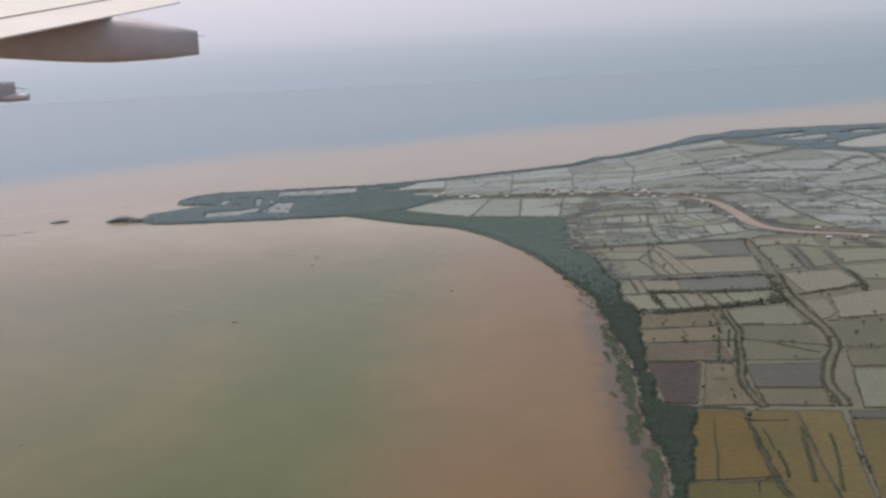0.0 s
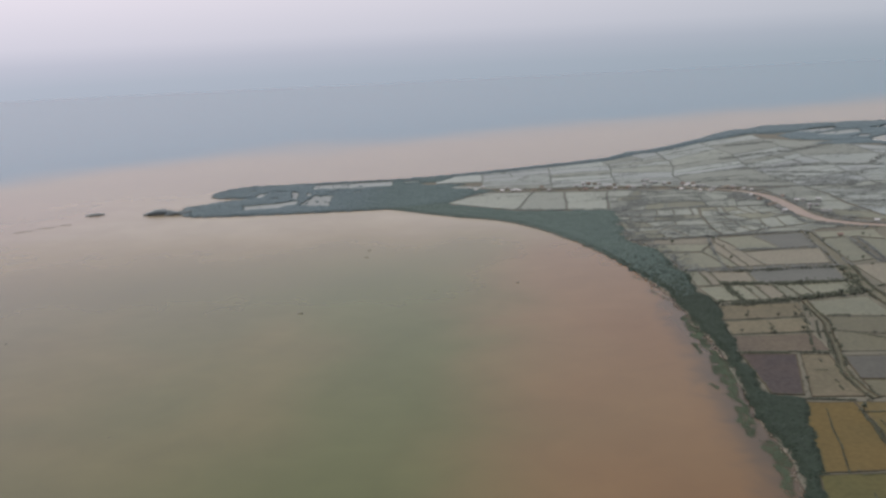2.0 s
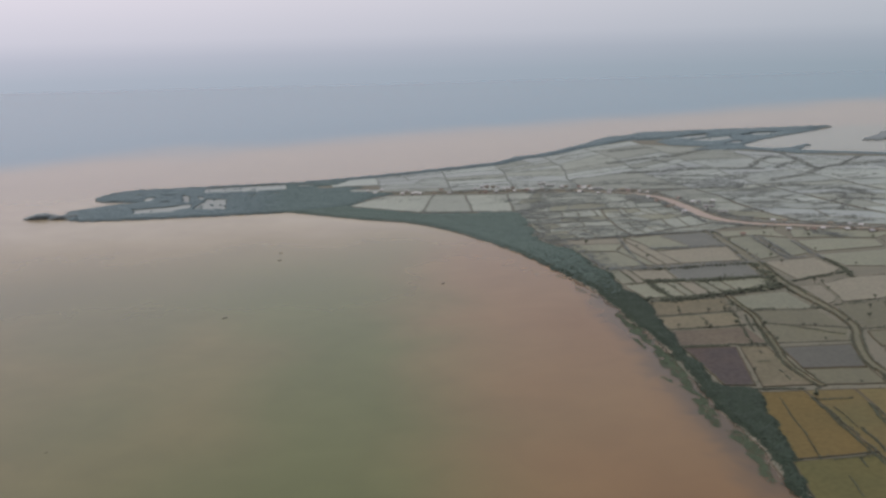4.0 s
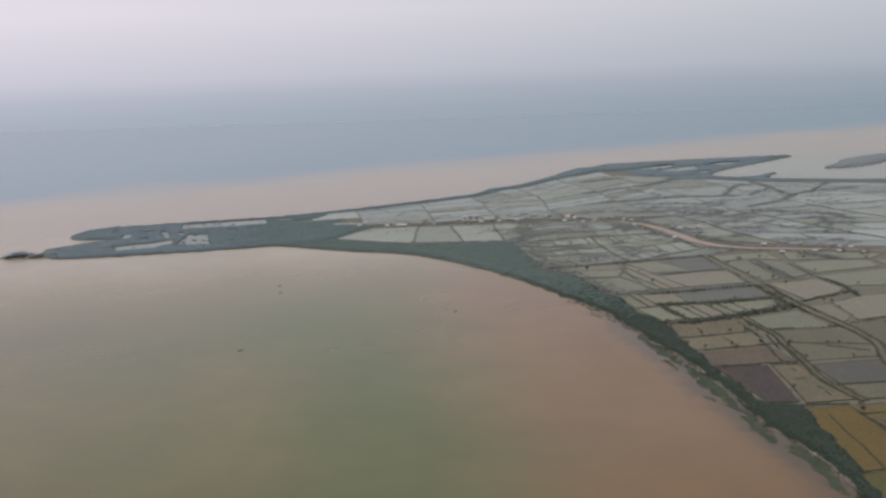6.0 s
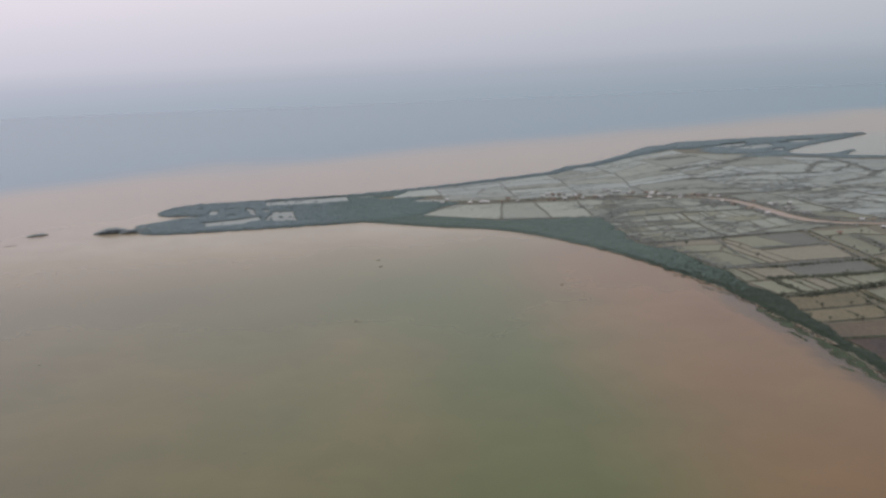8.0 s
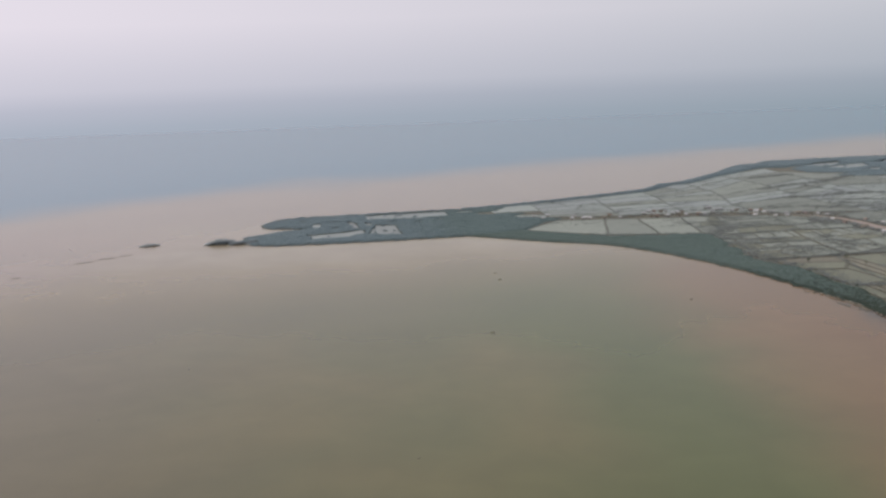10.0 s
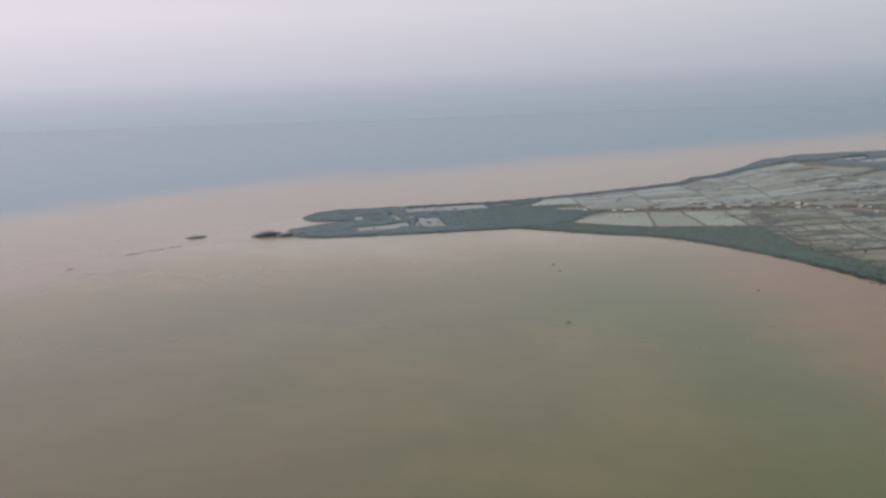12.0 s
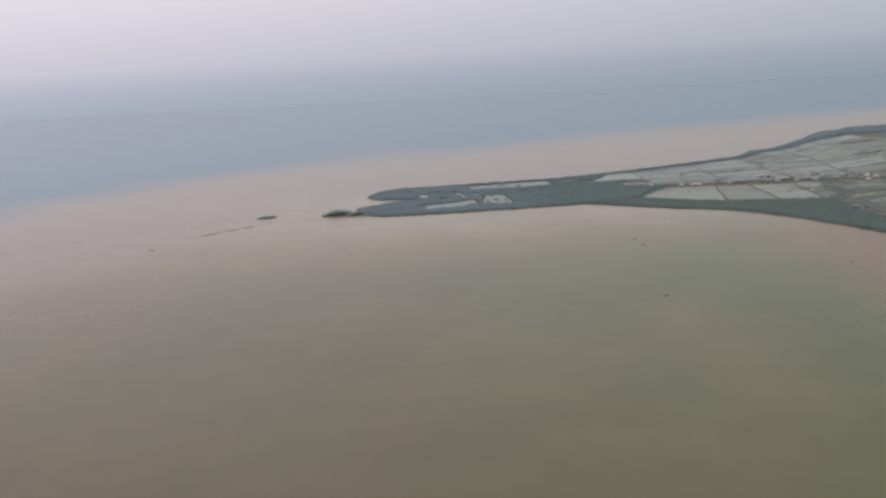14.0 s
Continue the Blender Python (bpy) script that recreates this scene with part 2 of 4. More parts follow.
# olive lightened for haze at middle distance; the next tone serves near ponds
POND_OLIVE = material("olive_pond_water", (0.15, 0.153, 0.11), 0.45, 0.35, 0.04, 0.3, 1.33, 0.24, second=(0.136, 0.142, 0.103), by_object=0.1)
POND_NEAR = material("near_olive_pond_water", (0.107, 0.102, 0.066), 0.45, 0.3, 0.03, 0.3, 1.33, 0.24, second=(0.096, 0.093, 0.061), by_object=0.08)
POND_SLATE = material("slate_grey_pond_water", (0.078, 0.077, 0.066), 0.5, 0.3, 0.03, 0.3, 1.33, 0.22, second=(0.070, 0.070, 0.060), by_object=0.05)
POND_BROWN = material("brown_pond_water", (0.159, 0.147, 0.11), 0.45, 0.35, 0.04, 0.3, 1.33, 0.24, second=(0.145, 0.136, 0.101), by_object=0.1)
POND_TAN = material("tan_drying_pond_mud", (0.132, 0.116, 0.080), 0.6, 0.35, 0.04, 0.3, 1.33, 0.18, second=(0.114, 0.104, 0.071), by_object=0.12)
POND_MUD = material("mauve_brown_drying_pond_mud", (0.108, 0.092, 0.07), 0.7, 0.35, 0.03, 0.3, 1.33, 0.18, second=(0.09, 0.077, 0.062))
FIELD_ORANGE = material("ripe_orange_brown_field", (0.115, 0.086, 0.037), 0.8, 0.25, 0.016, 0.3, 1.33, 0.15, second=(0.1, 0.079, 0.036))
FIELD_OLIVE = material("olive_green_field", (0.092, 0.084, 0.038), 0.8, 0.25, 0.016, 0.3, 1.33, 0.15, second=(0.078, 0.076, 0.036))
# green pond water, lightened to imitate haze from middle distance on
POND_HAZED_GREEN = material("hazed_green_pond_water", (0.198, 0.214, 0.182), 0.46, 0.35, 0.04, 0.3, 1.33, 0.28, second=(0.178, 0.196, 0.167), by_object=0.17)
RIVER = material("orange_brown_river_water", (0.245, 0.188, 0.145), 0.35, 0.12, 0.02, 0.2, 1.33)
LEAF = material("mangrove_leaves", (0.021, 0.034, 0.022), 0.85, 0.3, 0.03, 0.25, spec=0.2, by_island=0.05, second=(0.018, 0.030, 0.019), sheen=0.1, normal_lift=0.62)
# four leaf tones paled and blued to imitate haze over the farther woods
HAZE_PALE_LEAF = material("pale_hazed_mangrove_leaves", (0.15, 0.176, 0.184), 0.75, 0.25, 0.03, 0.4, spec=0.3, by_island=0.06, second=(0.132, 0.156, 0.164), sheen=0.2, normal_lift=0.62)
HAZE_BLUE_LEAF = material("blue_hazed_mangrove_crowns", (0.088, 0.128, 0.141), 0.75, 0.25, 0.04, 0.4, spec=0.3, by_island=0.06, second=(0.079, 0.116, 0.129), sheen=0.15, normal_lift=0.62)
HAZE_ROOT_LEAF = material("grey_hazed_mangrove_leaves", (0.07, 0.106, 0.104), 0.75, 0.25, 0.03, 0.4, spec=0.25, by_island=0.05, second=(0.063, 0.097, 0.096), sheen=0.12, normal_lift=0.62)
HAZE_MID_LEAF = material("mid_hazed_mangrove_leaves", (0.06, 0.09, 0.078), 0.8, 0.25, 0.03, 0.4, spec=0.25, by_island=0.05, second=(0.053, 0.082, 0.072), sheen=0.12, normal_lift=0.62)
SHRUB = material("shrub_leaves", (0.068, 0.079, 0.053), 0.8, 0.3, 0.05, 0.8, spec=0.3, by_island=0.15, sheen=0.1, normal_lift=0.62)
# shrub leaves again, greyed and lightened to imitate haze farther out
HAZED_SHRUB = material("hazed_shrub_leaves", (0.176, 0.194, 0.184), 0.8, 0.3, 0.05, 0.5, spec=0.3, by_island=0.12, sheen=0.15, normal_lift=0.62)
FRINGE = material("pale_young_mangrove_leaves", (0.054, 0.076, 0.046), 0.8, 0.3, 0.05, 0.8, spec=0.3, by_island=0.12, normal_lift=0.62)
BARK = material("grey_brown_bark", (0.12, 0.09, 0.065), 0.9, 0.3, 0.5, 4.0, bump=0.4)
WALLS = material("weathered_house_wall", (0.28, 0.26, 0.23), 0.85, 0.25, 0.3, 2.0, by_object=0.3)
ROOF_ZINC = material("weathered_zinc_roof", (0.38, 0.38, 0.375), 0.55, 0.25, 0.4, 3.0, by_object=0.35)
ROOF_TILE = material("rust_red_tile_roof", (0.25, 0.18, 0.15), 0.8, 0.3, 0.4, 3.0, by_object=0.2)
ROOF_PALM = material("grey_thatch_roof", (0.22, 0.19, 0.15), 0.9, 0.3, 0.4, 3.0, by_object=0.3)
DRIFT = material("pale_driftwood_and_sand", (0.29, 0.25, 0.195), 0.9, 0.3, 0.2, 2.0, by_island=0.2)
SAND = material("pale_shell_sand", (0.168, 0.146, 0.108), 0.9, 0.3, 0.15, 1.5, second=(0.134, 0.12, 0.09), bump=0.3)


# ---- building helpers ----
def mesh(name, verts, faces, mat, parent=None, label="", smooth=False):
    """One mesh object from corner places and faces."""
    me = bpy.data.meshes.new(name)
    me.from_pydata([tuple(v) for v in verts], [], [tuple(f) for f in faces])
    me.materials.append(mat)
    if smooth:
        me.shade_smooth()
    ob = new(name, me)
    if parent:
        ob.parent = parent
    return tagged(ob, label) if label else ob


def part(name, bm, mat, parent, label=""):
    """Links a bmesh as one mesh object under a thing."""
    me = bpy.data.meshes.new(name)
    bm.to_mesh(me)
    bm.free()
    me.materials.append(mat)
    ob = new(name, me)
    ob.parent = parent
    return tagged(ob, label) if label else ob


def curve(points, step=12.0):
    """A smooth line through the given places, sampled about every step metres."""
    p = [np.array(q, float) for q in points]
    p = [2 * p[0] - p[1]] + p + [2 * p[-1] - p[-2]]
    out = []
    for a, b, c, d in zip(p, p[1:], p[2:], p[3:]):
        k = max(2, int(np.linalg.norm(c - b) / step))
        for i in range(k):
            t = i / k
            out.append(0.5 * (2 * b + (c - a) * t + (2 * a - 5 * b + 4 * c - d) * t * t + (3 * b - a - 3 * c + d) * t ** 3))
    return np.array(out + [p[-2]])


def ragged(line, amount, size=30.0):
    """Shifts a line's places by smooth noise, as a natural shore runs."""
    return np.array([q + amount * np.array(noise.noise_vector((q[0] / size, q[1] / size, 0)))[:2]
                     + 0.5 * amount * np.array(noise.noise_vector((q[0] / size * 3, q[1] / size * 3, 7)))[:2] for q in line])


def inside(points, polygon):
    """Which points lie inside a polygon."""
    x, y = points[:, 0], points[:, 1]
    hit = np.zeros(len(points), bool)
    q = np.asarray(polygon)
    for (x0, y0), (x1, y1) in zip(q, np.roll(q, -1, 0)):
        if y0 != y1:
            hit ^= ((y0 > y) != (y1 > y)) & (x < (x1 - x0) * (y - y0) / (y1 - y0) + x0)
    return hit


def edge_distance(points, polygon):
    """How far each point is from a polygon's outline."""
    q = np.asarray(polygon, float)
    best = np.full(len(points), 1e9)
    for a, b in zip(q, np.roll(q, -1, 0)):
        d = b - a
        t = np.clip(((points - a) @ d) / max(d @ d, 1e-9), 0, 1)
        best = np.minimum(best, np.hypot(*(points - a - t[:, None] * d).T))
    return best


def scatter(polygon, spacing, rng):
    """Uneven places all over a polygon, about spacing metres apart."""
    q = np.asarray(polygon)
    lo, hi = q.min(0), q.max(0)
    nx, ny = ((hi - lo) / spacing).astype(int) + 1
    g = np.stack(np.meshgrid(np.arange(nx), np.arange(ny)), -1).reshape(-1, 2) * spacing + lo
    g = g + rng.uniform(-0.5, 0.5, g.shape) * spacing
    return g[inside(g, q)]


def band(line, widths):
    """The two sides of a strip along a line."""
    d = np.gradient(line, axis=0)
    d /= np.linalg.norm(d, axis=1)[:, None]
    side = np.stack([-d[:, 1], d[:, 0]], 1) * (np.asarray(widths) / 2)[:, None]
    return line + side, line - side


def strip(name, a, b, za, zb, mat, parent=None):
    """A ribbon of faces between two lines."""
    n = len(a)
    v = [(*p, za) for p in a] + [(*p, zb) for p in b]
    return mesh(name, v, [(i, n + i, n + i + 1, i + 1) for i in range(n - 1)], mat, parent)


def clump_shapes(rng, level, count=7):
    """Lumpy leaf masses, flat below, of radius about 1."""
    shapes = []
    for _ in range(count):
        bm = bmesh.new()
        if level:
            bmesh.ops.create_icosphere(bm, subdivisions=level, radius=1)
        else:
            ring = [bm.verts.new(q) for q in ((1, 0, 0), (0, 1, 0), (-1, 0, 0), (0, -1, 0), (0, 0, 1), (0, 0, -1))]
            for i in range(4):
                bm.faces.new((ring[i], ring[(i + 1) % 4], ring[4]))
                bm.faces.new((ring[(i + 1) % 4], ring[i], ring[5]))
        bm.verts.index_update()
        bm.verts.ensure_lookup_table()
        v = np.array([tuple(q.co) for q in bm.verts])
        v *= rng.uniform(0.68, 1.28, (len(v), 1))
        v[:, 2] = np.maximum(v[:, 2], -0.45)
        shapes.append((v, np.array([[q.index for q in f.verts] for f in bm.faces])))
        bm.free()
    return shapes


def clumps(name, places, radii, heights, mat, rng, level=1):
    """Many leaf masses in one mesh; places hold x, y and the height of the middle."""
    shapes = clump_shapes(rng, level)
    vs, fs, base = [], [], 0
    for (x, y, z), r, h in zip(places, radii, heights):
        v, f = shapes[rng.integers(len(shapes))]
        a = rng.uniform(0, 6.283)
        c, s = math.cos(a), math.sin(a)
        q = np.empty_like(v)
        q[:, 0], q[:, 1], q[:, 2] = (v[:, 0] * c - v[:, 1] * s) * r + x, (v[:, 0] * s + v[:, 1] * c) * r + y, v[:, 2] * h + z
        vs.append(q)
        fs.append(f + base)
        base += len(v)
    v, f = np.concatenate(vs), np.concatenate(fs)
    me = bpy.data.meshes.new(name)
    me.vertices.add(len(v))
    me.vertices.foreach_set("co", v.ravel())
    me.loops.add(f.size)
    me.loops.foreach_set("vertex_index", f.ravel().astype(np.int32))
    me.polygons.add(len(f))
    me.polygons.foreach_set("loop_start", np.arange(0, f.size, 3, dtype=np.int32))
    me.update(calc_edges=True)
    me.shade_smooth()
    me.materials.append(mat)
    return new(name, me)


rng = np.random.default_rng(5)

# ---- water and land ----
sea = mesh("water", [(6500 * math.cos(a), 6500 * math.sin(a), 0) for a in np.linspace(0, 2 * math.pi, 256, endpoint=False)],
           [range(256)], SEA)
tagged(sea, "silty brown, olive and blue sea water reaching the horizon", "sea", kind="structure")

BAY = [(60, -500), (95, 200), (104, 430), (113, 500), (118, 540), (121, 570), (122, 605), (124, 645), (128, 685), (132, 735), (132, 800), (133, 850),
       (131, 900), (129, 940), (120, 985), (111, 1050), (94, 1106), (70, 1175), (40, 1245), (-2, 1306), (-75, 1360), (-158, 1434), (-215, 1434),
       (-306, 1432), (-435, 1442)]
TIP = [(-450, 1462), (-474, 1476), (-474, 1505), (-466, 1528), (-450, 1545), (-425, 1566), (-385, 1578), (-370, 1585), (-400, 1592), (-440, 1606), (-454, 1625)]
OUTER = [(-455, 1642), (-437, 1687), (-396, 1708), (-291, 1712), (-144, 1717), (-17, 1752), (110, 1806), (215, 1852), (275, 1923), (340, 1963),
         (450, 2082), (545, 2203), (600, 2228), (653, 2270), (782, 2276), (900, 2270), (1026, 2268), (1118, 2258)]
LAGOON = [(1112, 2238), (1060, 2200), (1006, 2172), (949, 2128), (846, 2056), (764, 1972), (760, 1936), (785, 1898), (833, 1900), (892, 1944),
          (894, 1936), (826, 1862), (858, 1828), (902, 1800), (956, 1762), (1100, 1700), (1400, 1650)]
bay_line = curve(BAY)
bay_line = ragged(bay_line, 3, 20)
outer_line = ragged(curve(OUTER), 4)
shore = np.concatenate([bay_line, ragged(curve(TIP), 4), outer_line, ragged(curve(LAGOON), 5), [(2200, 1500), (2200, -500)]])
n = len(shore)
land = mesh("ground", [(*p, 0.35) for p in shore] + [(*p, -0.6) for p in shore * 1.0],
            [range(n)] + [(i, n + i, n + (i + 1) % n, (i + 1) % n) for i in range(n)], MUD)
tagged(land, "flat muddy land of a coastal spit between bay and sea", "ground", kind="structure")

# ---- river and canals ----
def waterway(name, points, widths, label, category, mat, bank=3.0, earth=None):
    """A river or canal: water between two low earth levees."""
    thing = new(name)
    thing.location = (*points[0], 0.3)
    tagged(thing, label, category)
    line = ragged(curve(points, 10), 2.0, 40)
    w = np.interp(np.linspace(0, 1, len(line)), np.linspace(0, 1, len(widths)), widths)
    a, b = band(line, w)
    a2, b2 = band(line, w + 2 * bank)
    a1, b1 = band(line, w + bank)
    obs = [strip("water_surface", a, b, 0.95, 0.95, mat)]
    k = len(line)
    for lo, mid, hi in ((a, a1, a2), (b, b1, b2)):
        v = [(*p, 0.8) for p in lo] + [(*p, 1.75) for p in mid] + [(*p, 0.3) for p in hi]
        f = [(i + s, i + 1 + s, i + 1 + k + s, i + k + s) for s in (0, k) for i in range(k - 1)]
        obs.append(mesh("levee", v, f, earth or BANK))
    for ob in obs:
        ob.parent = thing
        ob.matrix_parent_inverse = Matrix.Translation(thing.location).inverted()
    return line, w


RIVER_LINE = [(-60, 1582), (20, 1556), (90, 1538), (178, 1530), (262, 1510), (310, 1470), (352, 1442), (374, 1395), (380, 1330), (378, 1270),
              (386, 1215), (412, 1180), (454, 1157), (505, 1130), (600, 1075), (760, 1010)]
river_line, river_w = waterway("river", RIVER_LINE, [3, 4, 5, 6, 6, 7, 11, 17, 18, 18, 18, 12, 7, 6, 6, 6],
                               "orange-brown silty river between low village banks", "river", RIVER)
CANAL = [(345, 1160), (336, 1080), (325, 994), (314, 927), (308, 859), (306, 799), (298, 754), (278, 716), (262, 672), (257, 628)]
canal_line, canal_w = waterway("canal", CANAL, [5, 8, 9, 9, 8, 7, 5, 4, 4, 4], "narrow grey canal with bushy earth banks between ponds", "canal", POND_NEAR, 2.0, BANK_FIELD)
DITCH = [(240, 866), (234, 800), (222, 745), (212, 712), (206, 690), (202, 660), (204, 634)]
ditch_line, ditch_w = waterway("canal", DITCH, [2.4, 2.4], "narrow grey ditch with earth banks between ponds", "canal", POND_NEAR, 1.6, BANK_FIELD)

# ---- fish ponds ----
edges = []


def inset(q, d):
    """A plot with its sides moved in by d."""
    out = []
    for p0, p1, p2 in zip(np.roll(q, 1, 0), q, np.roll(q, -1, 0)):
        a, b = (p1 - p0) / np.linalg.norm(p1 - p0), (p2 - p1) / np.linalg.norm(p2 - p1)
        na, nb = np.array([-a[1], a[0]]), np.array([-b[1], b[0]])
        out.append(p1 + (na + nb) * d / max(0.3, 1 + na @ nb))
    return np.array(out)


def area(q):
    return 0.5 * sum(a[0] * b[1] - a[1] * b[0] for a, b in zip(q, np.roll(q, -1, 0)))


def bent(p):
    """Dikes wander: a little where the land was laid out lately, more in the old ponds farther out."""
    k = np.interp(p[1], [700, 1000, 1250, 1500, 2000], [1.2, 2.0, 9, 9, 9])
    k *= np.interp(p[0], [-200, 150, 190], [0.15, 0.3, 1])
    a, b = noise.noise_vector((p[0] / 150, p[1] / 130, 11)), noise.noise_vector((p[0] / 45, p[1] / 45, 17))
    c = noise.noise_vector((p[0] / 9, p[1] / 9, 23))
    return p + k * np.array((1.5 * a[0] + 0.5 * b[0], 1.5 * a[1] + 0.5 * b[1])) + 0.9 * np.array((c[0], c[1]))


def pond(q, mat, bank, label, group):
    if area(q) < 0:
        q = q[::-1]
    if area(q) < 60:
        return
    side = []
    for a, b in zip(q, np.roll(q, -1, 0)):
        k = max(1, int(np.linalg.norm(b - a) / (14 if a[1] > 1200 else 6)))
        side += [bent(a + (b - a) * i / k) for i in range(k)]
    q = np.array(side)
    n = len(q)
    mid = q.mean(0)
    thing = tagged(new("pond"), label, "fish pond", group)
    thing.location = (*mid, 0.35)
    k = q - mid
    rows = [[(*p, z) for p in inset(k, d)] for d, z in ((0, 0.0), (0.02, 0.62), (bank * 0.55, 0.66), (bank, 0.2))]
    v = [p for r in rows for p in r]
    f = [(r * n + i, r * n + (i + 1) % n, r * n + n + (i + 1) % n, r * n + n + i) for r in range(3) for i in range(n)]
    # banks beyond y 1330 take the tone paled for haze
    mesh("bank", v, f, BANK_FIELD if mid[1] < 735 else BANK if mid[1] < 1330 else BANK_HAZED, thing)
    mesh("water_surface", [(*p, 0.45) for p in inset(k, bank * 0.72)], [range(n)], mat, thing)
    for i in range(n):
        edges.append((q[i], q[(i + 1) % n], bank))


def cut(q, target, lean):
    """Splits a plot again and again across its longer side, as farmers divide land."""
    u = np.linalg.norm(q[1] - q[0]) + np.linalg.norm(q[2] - q[3])
    w = np.linalg.norm(q[2] - q[1]) + np.linalg.norm(q[3] - q[0])
    if abs(area(q)) < target * rng.uniform(0.7, 2.0):
        return [q]
    if w * lean > u:
        q = np.roll(q, -1, 0)
    s, t = rng.uniform(0.3, 0.7), 0
    t = min(0.75, max(0.25, s + rng.uniform(-0.16, 0.16)))
    m, k = q[0] + (q[1] - q[0]) * s, q[3] + (q[2] - q[3]) * t
    return cut(np.array([q[0], m, k, q[3]]), target, lean) + cut(np.array([m, q[1], q[2], k]), target, lean)


WOODS = []


def block(corners, target, mats, lean=1.0, bank=1.6, label="silty grey-green fish pond with earth banks", group="fish ponds"):
    q = np.array(corners, float)
    if q[:, 1].mean() > 1400 and target < 1e6:
        q = inset(q, -1.9 if area(q) > 0 else 1.9)
    for c in cut(q, target, lean):
        mid = c.mean(0)
        if not any(inside(mid[None], w)[0] for w in WOODS) and inside(mid[None], shore)[0]:
            pond(c, mats[rng.integers(len(mats))], bank, label, group)


# ---- where the mangrove woods stand ----
belt_sea = [(98, 200), (104, 430), (113, 505), (121, 545), (122, 572), (120, 606), (124, 641), (129, 681), (133, 740), (133, 784), (134, 844), (132, 905),
            (130, 940), (124, 967), (117, 1003), (106, 1056), (96, 1106)] + [(x + 1.5, y + 2) for x, y in BAY if y > 1110 and x > -160]
belt_inner = [(-158, 1440), (-73, 1457), (24, 1369), (147, 1337), (146, 1250), (136, 1172), (152, 1107), (161, 1077), (160, 1002), (168, 975),
              (160, 933), (166, 873), (166, 855), (158, 817), (153, 770), (143, 732), (143, 690), (140, 648), (160, 641), (149, 590), (140, 558),
              (130, 526), (122, 500), (108, 430), (98, 200)]
BELT = ragged(curve(belt_sea, 4), 3.5, 12).tolist() + [ragged([q], 11 if q[1] > 1060 else 5, 24 if q[1] > 1060 else 16)[0].tolist() for q in curve(belt_inner[1:], 5)]
SPIT = [(-470, 1480), (-435, 1444), (-306, 1434), (-158, 1436), (-73, 1460), (-40, 1512), (-4, 1545), (-10, 1562), (-60, 1600), (-40, 1636),
        (-107, 1645), (-107, 1668), (-75, 1678), (-60, 1728), (-144, 1715), (-291, 1710), (-396, 1707), (-435, 1686), (-453, 1636), (-440, 1608),
        (-400, 1594), (-374, 1585), (-388, 1577), (-428, 1564), (-452, 1543), (-468, 1526)]
outer_in = band(outer_line, np.interp(outer_line[:, 0], [-450, -150, 100, 420, 560, 650, 850, 1000, 1118], [34, 30, 44, 64, 150, 290, 260, 150, 30]))
OUTER_BELT = np.concatenate([outer_line, outer_in[1][::-1]])
LAGOON_WOOD = [(762, 1968), (758, 1936), (785, 1896), (833, 1898), (890, 1942), (892, 1934), (824, 1860), (858, 1826), (902, 1798), (956, 1760),
               (1100, 1698), (1100, 1676), (940, 1736), (880, 1782), (800, 1812), (765, 1876), (735, 1908), (672, 1912), (640, 1936), (690, 1962)]
FAR_ISLAND = [(1035, 1965), (1080, 2010), (1160, 2095), (1280, 2170), (1500, 2200), (1500, 2100), (1250, 2060), (1120, 1975)]
LAGOON_EDGE = [(630, 2020), (690, 1975), (762, 1974), (846, 2058), (949, 2130), (1058, 2202), (1010, 2240), (860, 2214), (700, 2160), (625, 2090)]
WOODS += [BELT, SPIT, OUTER_BELT, LAGOON_WOOD, LAGOON_EDGE]

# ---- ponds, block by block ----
# pond tones by distance: the farther, the more haze in the colour
mix_pond = [POND, POND, POND_HAZED_GREEN, POND_HAZED_GREEN, POND_HAZED, POND_HAZED, POND]
mid_pond = [POND_HAZED_GREEN, POND_HAZED_GREEN, POND_HAZED_GREEN, POND_OLIVE]
near_pond = [POND_NEAR, POND_NEAR, POND_NEAR, POND_OLIVE]
wide_pond = [POND_OLIVE, POND_OLIVE, POND_BROWN, POND_HAZED_GREEN]
yellow = "yellow-olive shallow pond with low earth banks"
block([(127.5, 528), (152, 632), (188, 628), (179.6, 528)], 9e9, [FIELD_ORANGE], label="flooded orange-brown field with low dikes", bank=1.2)
block([(104, 430), (126.7, 525.5), (179.3, 525.5), (172, 440)], 9e9, [FIELD_OLIVE], label="flooded olive-green field with low dikes", bank=1.2)
block([(172.3, 440), (188.3, 628), (222, 624), (196, 455)], 9e9, [POND_YELLOW], label=yellow, bank=1.4)
block([(196.3, 455), (222.3, 624), (251, 620), (216, 470)], 9e9, [POND_YELLOW], label=yellow, bank=1.6)
block([(216.3, 465), (250.6, 604), (300, 598), (262, 465)], 9e9, [POND_YELLOW], label=yellow, bank=1.4)
block([(252, 607), (256, 621), (312, 613), (308, 600)], 9e9, [POND_SLATE], label="narrow dark grey pond beside a yellow field")
block([(262.3, 465), (300.3, 598), (430, 590), (390, 460)], 4600, [POND_NEAR, POND_YELLOW, POND_NEAR])
block([(141, 649), (145, 732), (185, 727), (162, 644)], 9e9, [POND_PURPLE], label="drained pond with purple-brown mud floor")
block([(165, 640), (187, 726), (208, 722), (199, 637)], 9e9, [POND_TAN], label="tan shallow pond with low earth banks")
block([(209, 670), (216, 718), (272, 714), (256, 664)], 9e9, [POND_SLATE], label="dark blue-grey fish pond with bushy banks")
